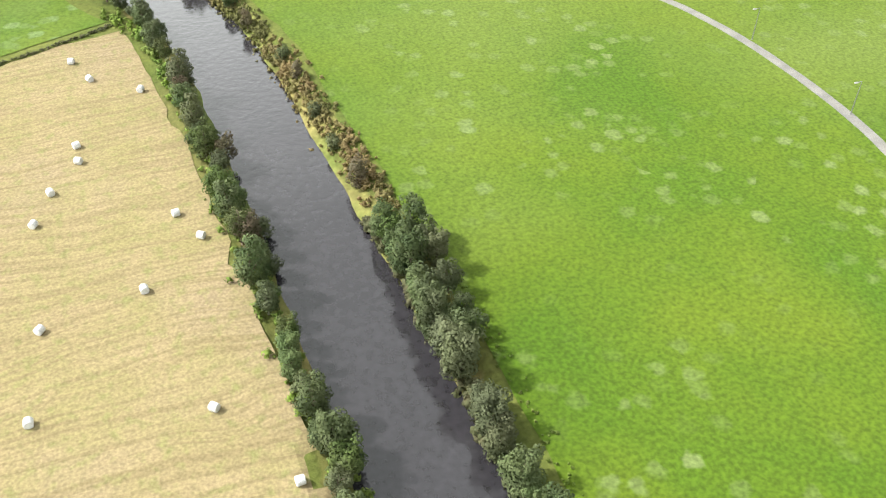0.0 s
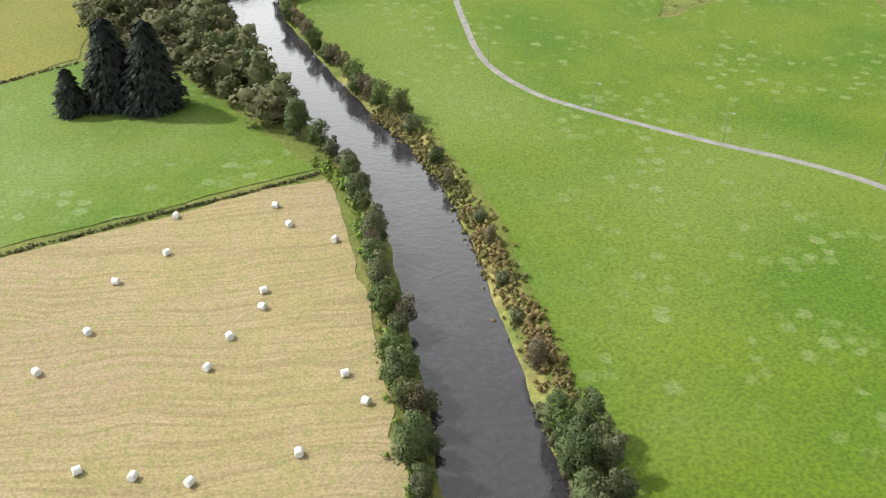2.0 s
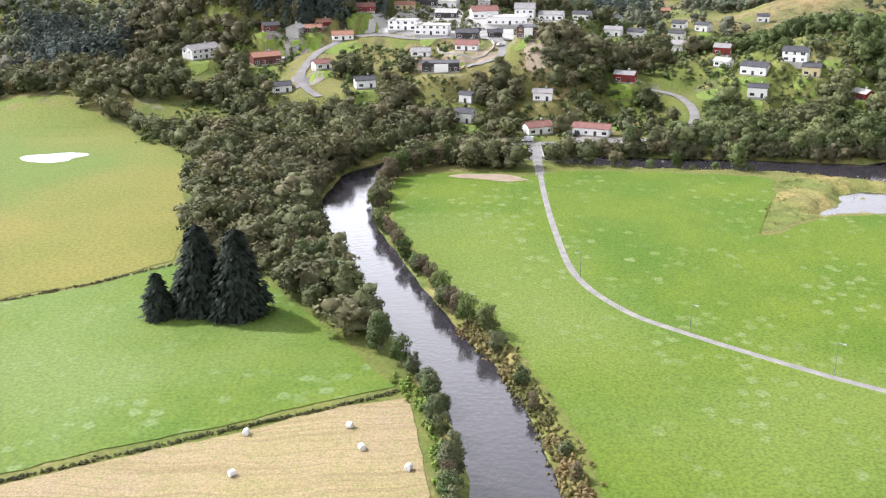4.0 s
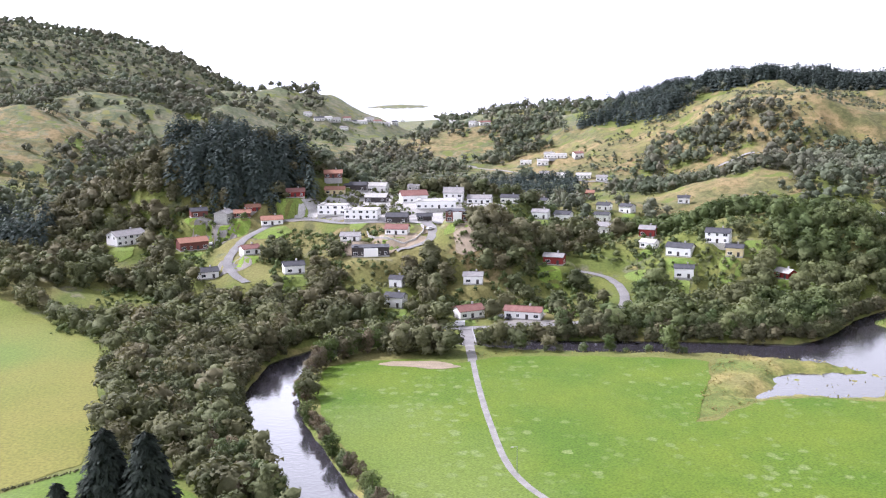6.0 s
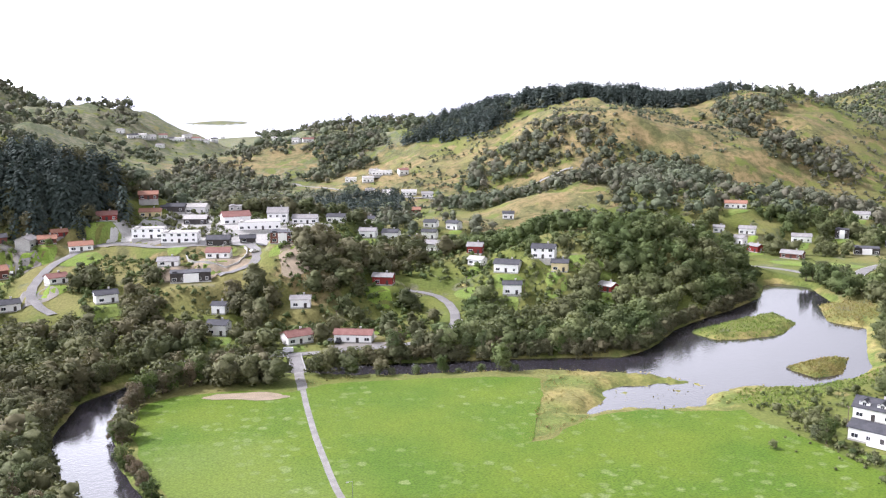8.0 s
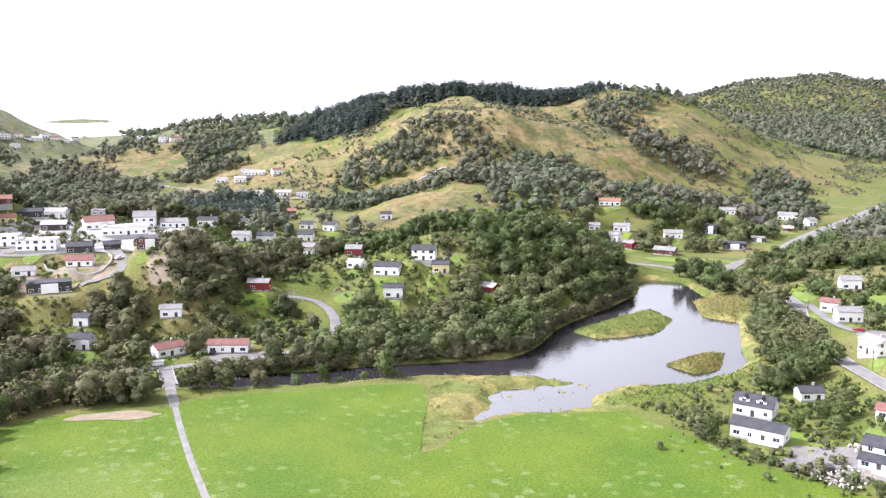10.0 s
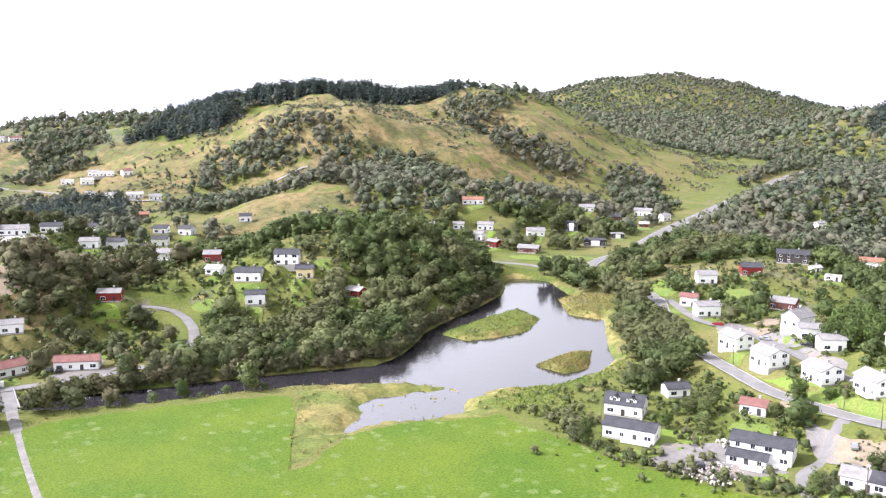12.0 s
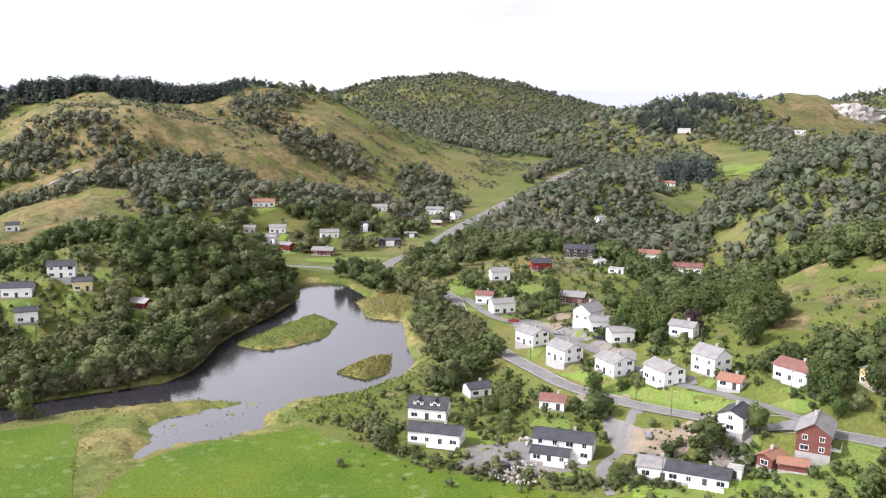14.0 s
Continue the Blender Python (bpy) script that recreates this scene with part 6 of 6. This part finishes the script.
# ---- the bridge ----
bridge = new("road_bridge")
bridge.matrix_basis = pose(37, 364.5, 0, 0, 0, -2)
part("deck", box_mesh("deck", M_ASPHALT, (-2.6, -12, -0.75, 2.6, 12, 0.04)), bridge)
for s_x in (-1, 1):
    part("kerb", box_mesh("kerb", M_CONCRETE, (s_x * 2.6 - 0.18, -12, 0.04, s_x * 2.6 + 0.18, 12, 0.34)), bridge)
    for k in range(9):
        part("post", box_mesh("post", M_STEEL, (s_x * 2.6 - 0.05, -11.6 + k * 2.9 - 0.05, 0.34, s_x * 2.6 + 0.05, -11.6 + k * 2.9 + 0.05, 1.2)), bridge)
    for z in (0.75, 1.15):
        part("rail", box_mesh("rail", M_STEEL, (s_x * 2.6 - 0.04, -11.8, z - 0.04, s_x * 2.6 + 0.04, 11.8, z + 0.04)), bridge)
for y_p in (-7, 7):
    part("pier", box_mesh("pier", M_CONCRETE, (-2.2, y_p - 1.0, -4.5, 2.2, y_p + 1.0, -0.75)), bridge)
tagged(bridge, "narrow concrete road bridge with steel railings over the river", "bridge")


# ---- lamps and poles ----
def tube_mesh(name, mat, points, radii, sides=8):
    bm = bmesh.new()
    rings = []
    for (x, y, z), r in zip(points, radii):
        rings.append([bm.verts.new((x + r * math.cos(6.2832 * k / sides), y + r * math.sin(6.2832 * k / sides), z)) for k in range(sides)])
    for a, b in zip(rings, rings[1:]):
        for k in range(sides):
            bm.faces.new((a[k], a[(k + 1) % sides], b[(k + 1) % sides], b[k]))
    bm.faces.new(rings[-1])
    return bm_mesh(name, bm, mat)


def make_lamp():
    lamp = new("street_lamp")
    part("base", tube_mesh("base", M_CONCRETE, [(0, 0, -0.4), (0, 0, 0.25)], [0.26, 0.22]), lamp)
    part("pole", tube_mesh("pole", M_STEEL, [(0, 0, 0.2), (0, 0, 4), (0, 0, 7.6)], [0.11, 0.09, 0.06]), lamp)
    part("arm", box_mesh("arm", M_STEEL, (-0.05, -0.05, 7.5, 1.3, 0.05, 7.6)), lamp)
    part("lamp_head", box_mesh("lamp_head", M_CONCRETE, (0.9, -0.16, 7.42, 1.65, 0.16, 7.58), (1.0, -0.12, 7.36, 1.55, 0.12, 7.42)), lamp)
    return tagged(lamp, "slender galvanised street lamp beside the road", "street lamp", group="street lamps")


LAMPS = [(57, 197, -35), (83, 176, -35), (111, 156, -35), (119.5, 124, 180), (120.5, 92, 180), (36, 232, 180), (268, 207, 0), (262, 240, 10), (274, 275, 20), (296, 316, 30), (322, 356, 30),
         (345, 400, 30), (290, 170, -20), (305, 130, -20), (108, 384, 90), (128, 405, 100), (420, 500, -40), (490, 545, -40)]
lamp_one = make_lamp()
for k, (x, y, turn) in enumerate(LAMPS):
    stand(lamp_one, x, y, turn) if k == 0 else again(lamp_one, x, y, turn)


def make_wire_pole():
    pole = new("utility_pole")
    part("pole", tube_mesh("pole", M_BARK, [(0, 0, -0.8), (0, 0, 4), (0, 0, 8.2)], [0.15, 0.13, 0.1]), pole)
    part("crossarm", box_mesh("crossarm", M_BARK, (-0.7, -0.06, 7.6, 0.7, 0.06, 7.74)), pole)
    for u in (-0.6, 0, 0.6):
        part("insulator", tube_mesh("insulator", M_CONCRETE, [(u, 0, 7.74), (u, 0, 7.9)], [0.05, 0.035], 6), pole)
    return tagged(pole, "weathered brown wooden utility pole with a crossarm", "utility pole", group="utility poles")


pole_one = make_wire_pole()
for k, (x, y) in enumerate([(236, 186), (246, 205), (205, 168), (188, 246), (262, 262), (255, 160), (282, 205), (300, 238), (150, 425), (126, 440), (60, 415), (350, 330)]):
    stand(pole_one, x, y, 40) if k == 0 else again(pole_one, x, y, 40 + 13 * k)


# ---- cars ----
def car_shell(profile, half, mat, name):
    """A body drawn out sideways from its side outline, drawn in towards the top."""
    bm = bmesh.new()
    rows = []
    top = max(z for _, z in profile)
    for s in (-1, -0.9, 0.9, 1):
        rows.append([bm.verts.new((x * (1 if abs(s) < 1 else 0.985), s * half * (1 - 0.16 * max(0, z - 0.85) / (top - 0.8)), z * (1 if abs(s) < 1 else 0.97) + (0 if abs(s) < 1 else 0.01))) for x, z in profile])
    n = len(profile)
    for a, b in zip(rows, rows[1:]):
        for k in range(n):
            bm.faces.new((a[k], a[(k + 1) % n], b[(k + 1) % n], b[k]))
    bm.faces.new(rows[0])
    bm.faces.new(rows[-1][::-1])
    bmesh.ops.recalc_face_normals(bm, faces=bm.faces[:])
    return bm_mesh(name, bm, mat)


M_TYRE = material("black_tyre_rubber", (0.02, 0.02, 0.02), (0.03, 0.03, 0.03), 0.9, 2.0, 9.0)
M_PAINT = {"white": material("white_car_paint", (0.8, 0.8, 0.8), (0.76, 0.76, 0.77), 0.25, 1.0, 5.0), "black": material("black_car_paint", (0.02, 0.02, 0.024), (0.03, 0.03, 0.034), 0.2, 1.0, 5.0),
           "silver": material("silver_car_paint", (0.45, 0.46, 0.47), (0.4, 0.41, 0.42), 0.3, 1.0, 5.0, metal=0.5), "red": material("red_car_paint", (0.30, 0.03, 0.03), (0.26, 0.03, 0.03), 0.25, 1.0, 5.0)}
CAR_SIDE = [(-2.15, 0.35), (2.15, 0.35), (2.2, 0.7), (2.0, 0.88), (1.05, 0.98), (0.45, 1.42), (-1.2, 1.46), (-1.95, 1.0), (-2.2, 0.9)]
VAN_SIDE = [(-2.5, 0.4), (2.5, 0.4), (2.55, 0.95), (1.9, 1.15), (1.35, 1.95), (1.0, 2.1), (-2.45, 2.1), (-2.55, 1.2)]


def wheel_pair():
    bm = bmesh.new()
    bmesh.ops.create_cone(bm, cap_ends=True, segments=14, radius1=0.33, radius2=0.33, depth=0.22, matrix=Matrix.Rotation(radians(90), 4, "X"))
    tyre = bm_mesh("wheel", bm, M_TYRE)
    bm = bmesh.new()
    bmesh.ops.create_cone(bm, cap_ends=True, segments=12, radius1=0.2, radius2=0.2, depth=0.24, matrix=Matrix.Rotation(radians(90), 4, "X"))
    return tyre, bm_mesh("rim", bm, M_STEEL)


WHEEL_ME, RIM_ME = wheel_pair()


def make_car(x, y, turn, colour, van=False):
    car = new("van" if van else "car")
    side = VAN_SIDE if van else CAR_SIDE
    half = 0.95 if van else 0.88
    part("body", car_shell(side, half, M_PAINT[colour], "body"), car)
    top = 2.1 if van else 1.46
    part("windscreen", box_mesh("windscreen", M_GLASS, (1.25 if van else 0.62, -half * 0.75, top - 0.75, 1.75 if van else 0.9, half * 0.75, top - 0.35)), car)
    for s in (-1, 1):
        x0, x1 = (0.3, 1.2) if van else (-1.2, 0.4)
        part("side_window", box_mesh("side_window", M_GLASS, (x0, s * half * 0.9 - 0.06, top - 0.42, x1, s * half * 0.9 + 0.06, top - 0.14)), car)
        part("headlight", box_mesh("headlight", M_CONCRETE, (side[2][0] - 0.14, s * half * 0.72 - 0.15, 0.66, side[2][0] - 0.02, s * half * 0.72 + 0.15, 0.84)), car)
        for u in (-1.35, 1.35):
            wheel = part("wheel", WHEEL_ME, car, pose(u * (1.12 if van else 1), s * (half - 0.1), 0.33))
            part("rim", RIM_ME, wheel)
    stand(car, x, y, turn, 1, -0.32)
    return tagged(car, f"{colour} delivery van parked by the bridge" if van else f"{colour} passenger car parked outside a house", "van" if van else "car")


make_car(35, 380, 175, "white", True)
for row in [(272, 190, 100, "black"), (274, 194, 102, "silver"), (241, 174, 20, "black"), (190, 207, 50, "black"), (281, 246, 120, "black"), (233, 165, 30, "silver"), (57, 389, 60, "black"), (54, 392, 60, "silver"),
            (-80, 506, 90, "silver"), (-84, 507, 90, "white"), (-88, 508, 90, "black"), (30, 478, 30, "white"), (300, 305, 110, "red"), (285, 268, 115, "silver"), (262, 212, 100, "white"), (268, 228, 105, "black"), (225, 186, 40, "silver")]:
    make_car(*row)


# ---- the wall below the new houses ----
def wall_along(name, line, height, thick, mat, label):
    """A low wall with a coping that follows the land along a curved line."""
    bm = bmesh.new()
    rows = []
    for k, (x, y) in enumerate(line):
        (ax, ay), (bx, by) = line[max(k - 1, 0)], line[min(k + 1, len(line) - 1)]
        d = math.hypot(bx - ax, by - ay)
        nx, ny, z = (by - ay) / d, -(bx - ax) / d, float(ground(x, y))
        ring = [(-0.5, -0.8), (-0.5, height - 0.12), (-0.65, height - 0.12), (-0.65, height), (0.65, height), (0.65, height - 0.12), (0.5, height - 0.12), (0.5, -0.8)]
        rows.append([bm.verts.new((x + nx * u * thick, y + ny * u * thick, z + w)) for u, w in ring])
    for a, b in zip(rows, rows[1:]):
        for k in range(8):
            bm.faces.new((a[k], a[(k + 1) % 8], b[(k + 1) % 8], b[k]))
    bm.faces.new(rows[0][::-1])
    bm.faces.new(rows[-1])
    bmesh.ops.recalc_face_normals(bm, faces=bm.faces[:])
    return tagged(new(name, bm_mesh(name, bm, mat)), label, "wall", kind="structure")


wall_along("retaining_wall", [(-2, 487), (-1, 481), (2, 475), (8, 469), (16, 465), (22, 466), (26, 473), (27, 482), (26, 490)], 1.3, 0.35, M_CONCRETE, "curved low concrete wall round the garden terrace")


# ---- rubble in the yard ----
def stone_mesh(seed):
    rng = np.random.default_rng(seed)
    bm = bmesh.new()
    bmesh.ops.create_icosphere(bm, subdivisions=1, radius=0.5)
    for v in bm.verts:
        v.co *= 0.75 + 0.5 * rng.random()
        v.co.z *= 0.7
    return bm_mesh("stone", bm, M_ROCK)


STONES = [stone_mesh(k) for k in range(5)]
for cx, cy, n_s, spread in ((190, 203, 170, 8.0), (207, 214, 40, 3.0), (304, 268, 50, 5.0), (300, 262, 40, 4.0)):
    heap = new("rubble_heap")
    heap.matrix_basis = pose(cx, cy, float(ground(cx, cy)) + 0.15)
    rng = np.random.default_rng(n_s)
    for k in range(n_s):
        a, r = rng.random() * 6.283, spread * rng.random() ** 0.7
        part("stone", STONES[k % 5], heap, pose(r * math.cos(a), r * math.sin(a), 0.15 + 1.1 * (1 - r / spread) * rng.random(), *(rng.random(3) * 360)) @ Matrix.Scale(0.35 + 0.85 * rng.random() ** 2, 4))
    tagged(heap, "heap of pale blasted rocks in the yard", "rubble", group="rubble heaps")


# ---- hedges, reeds and bank growth ----
def strip_spots(seed, line, per_metre, spread, low, high):
    rng = np.random.default_rng(seed)
    out = []
    for a, b in zip(line, line[1:]):
        n = max(1, int(math.hypot(b[0] - a[0], b[1] - a[1]) * per_metre))
        t = rng.random(n)
        out.append(np.stack([a[0] + (b[0] - a[0]) * t + spread * rng.normal(size=n), a[1] + (b[1] - a[1]) * t + spread * rng.normal(size=n), low + (high - low) * rng.random(n), 0.15 + 0.5 * rng.random(n)], 1))
    return np.concatenate(out)


TUFT = spray_templates(90, 4, 20, 0.17, solid=1, clumps=3)
wood("field_hedge", strip_spots(31, [(-180, 96), (-82, 140), (-59, 150), (-41, 158), (-25, 164.5), (-11, 171)], 6.0, 0.28, 0.4, 0.85), TUFT, M_LEAF, "low dark hedge between the straw and the green field")
wood("wall_hedge", strip_spots(32, [(-190, 188), (-114, 223), (-96, 233), (-78, 246)], 3.5, 0.3, 0.4, 1.0), TUFT, M_LEAF, "low scrubby hedge along the pasture wall")
wood("bank_scrub", strip_spots(33, [(27, 92), (24, 118), (21.5, 140), (18, 165), (11, 188), (3, 206)], 9.0, 1.5, 0.5, 1.6), TUFT, M_SCRUB, "rust-coloured scrub along the river bank")
wood("bank_growth", strip_spots(34, [(7, 28), (4.5, 55), (2.5, 80), (1, 110), (-1, 135), (-5, 165), (-12, 178)], 3.0, 1.1, 0.6, 1.8), TUFT, M_LAWN, "fresh green growth along the straw field's edge")
wood("bank_thicket", strip_spots(43, [(26.0, 20), (25.2, 48), (24.4, 77), (22.8, 92)], 4.0, 0.55, 0.9, 2.4), TUFT, M_LEAF, "dark green thicket at the foot of the bank trees")
wood("meadow_edge", strip_spots(35, [(31.6, 28), (31.4, 60), (30.2, 84)], 2.0, 0.8, 0.3, 0.7), TUFT, M_LAWN, "tall green growth along the meadow's edge")
wood("bank_bushes", np.concatenate([strip_spots(39, [(-56, 300), (-53, 335), (-41, 364), (-14, 373), (10, 374), (26, 374)], 0.55, 1.4, 3.5, 8.0), strip_spots(41, [(-15, 198), (-27, 236), (-41, 279), (-45.5, 310), (-42, 340), (-28, 367)], 1.0, 0.8, 2.5, 6.0),
     strip_spots(40, [(50, 366), (70, 364), (95, 360.5), (125, 356), (150, 351), (165, 350), (176, 355), (196, 375), (214, 389), (242, 405), (272, 426)], 1.0, 0.9, 3.0, 7.5)]), BROAD, M_LEAF, "dense bushes and low trees along the far river bank")
wood("lagoon_copse", np.concatenate([strip_spots(44, [(222, 268), (236, 272), (250, 279), (262, 293), (276, 315), (292, 341), (303, 362)], 0.55, 3.2, 7.0, 11.0), strip_spots(45, [(240, 284), (254, 297), (268, 318), (284, 344)], 0.5, 2.6, 6.0, 10.0)]), BROAD, M_LEAF_GREEN, "dense green copse between the lagoon and the road")
wood("bend_trees", strip_spots(46, [(-35.8, 231), (-57.8, 275), (-68.8, 316.2), (-61.9, 350.6), (-34.4, 368.5)], 0.3, 3.6, 7.0, 10.5), BROAD, M_LEAF, "tall grey-green trees round the river bend")
wood("garden_hedge", strip_spots(36, [(252, 197), (258, 218), (264, 240), (276, 262)], 2.4, 0.5, 1.0, 1.8), TUFT, M_LEAF, "clipped green hedge below the white houses")
wood("shore_scrub", strip_spots(37, [(176, 274), (182, 262), (178, 240), (180, 222), (190, 196), (206, 164)], 2.2, 2.6, 0.6, 2.0), TUFT, M_LEAF_GREEN, "rough green scrub at the meadow's end")
wood("north_scrub", strip_spots(38, [(36, 340), (60, 341), (90, 338), (118, 330), (140, 326)], 1.6, 1.6, 0.3, 0.8), TUFT, M_REED, "rough grass and scrub on the river's edge")


wood("marsh_edge", strip_spots(42, [(120, 322), (113, 306), (108, 294), (103, 282), (97, 271), (94, 264), (101, 265), (109, 272), (117, 277), (126, 280), (136, 281), (145, 279.5), (154, 275.5), (163, 272.5)], 6.0, 2.8, 0.12, 0.35), TUFT, M_REED, "ragged golden sedge where the meadow turns to marsh")


def reed_bed(name, seed, corners, count, low, high, label, mat):
    """Upright blades over the shallow ground of an outline."""
    rng = np.random.default_rng(seed)
    xs, ys = [c[0] for c in corners], [c[1] for c in corners]
    x, y = min(xs) + (max(xs) - min(xs)) * rng.random(count * 3), min(ys) + (max(ys) - min(ys)) * rng.random(count * 3)
    z = ground(x, y)
    ok = (inside_distance(x, y, corners) < 0) & (z > -2.6)
    x, y, z = x[ok][:count], y[ok][:count], z[ok][:count]
    n = len(x)
    a, h, w = rng.random(n) * 3.1416, low + (high - low) * rng.random(n), 0.22 + 0.25 * rng.random(n)
    lean = 0.3 * rng.normal(size=(n, 2))
    p = np.stack([np.stack([x - w * np.cos(a), y - w * np.sin(a), z - 0.1], 1), np.stack([x + w * np.cos(a), y + w * np.sin(a), z - 0.1], 1), np.stack([x + lean[:, 0], y + lean[:, 1], z + h], 1)], 1)
    return tagged(new(name, mesh_from(name, p.reshape(-1, 3), np.arange(3 * n).reshape(-1, 3), mat)), label, "reeds", kind="stuff")


for k, corners in enumerate(ISLANDS):
    reed_bed("island_reeds", 50 + k, corners, 1600, 0.3, 0.8, "golden reeds and grass on a low island", M_REED if k in (1, 2) else M_LAWN)
reed_bed("pool_reeds", 60, [(96, 264), (118, 318), (132, 330), (160, 320), (176, 308), (170, 283), (140, 276), (112, 276)], 500, 0.2, 0.5, "golden reeds round the shallow pool", M_REED)
reed_bed("shore_reeds", 61, [(170, 280), (182, 292), (206, 288), (246, 300), (258, 316), (250, 290), (205, 278), (185, 262)], 2600, 0.3, 0.7, "rough reeds and grass along the lagoon shore", M_LAWN)
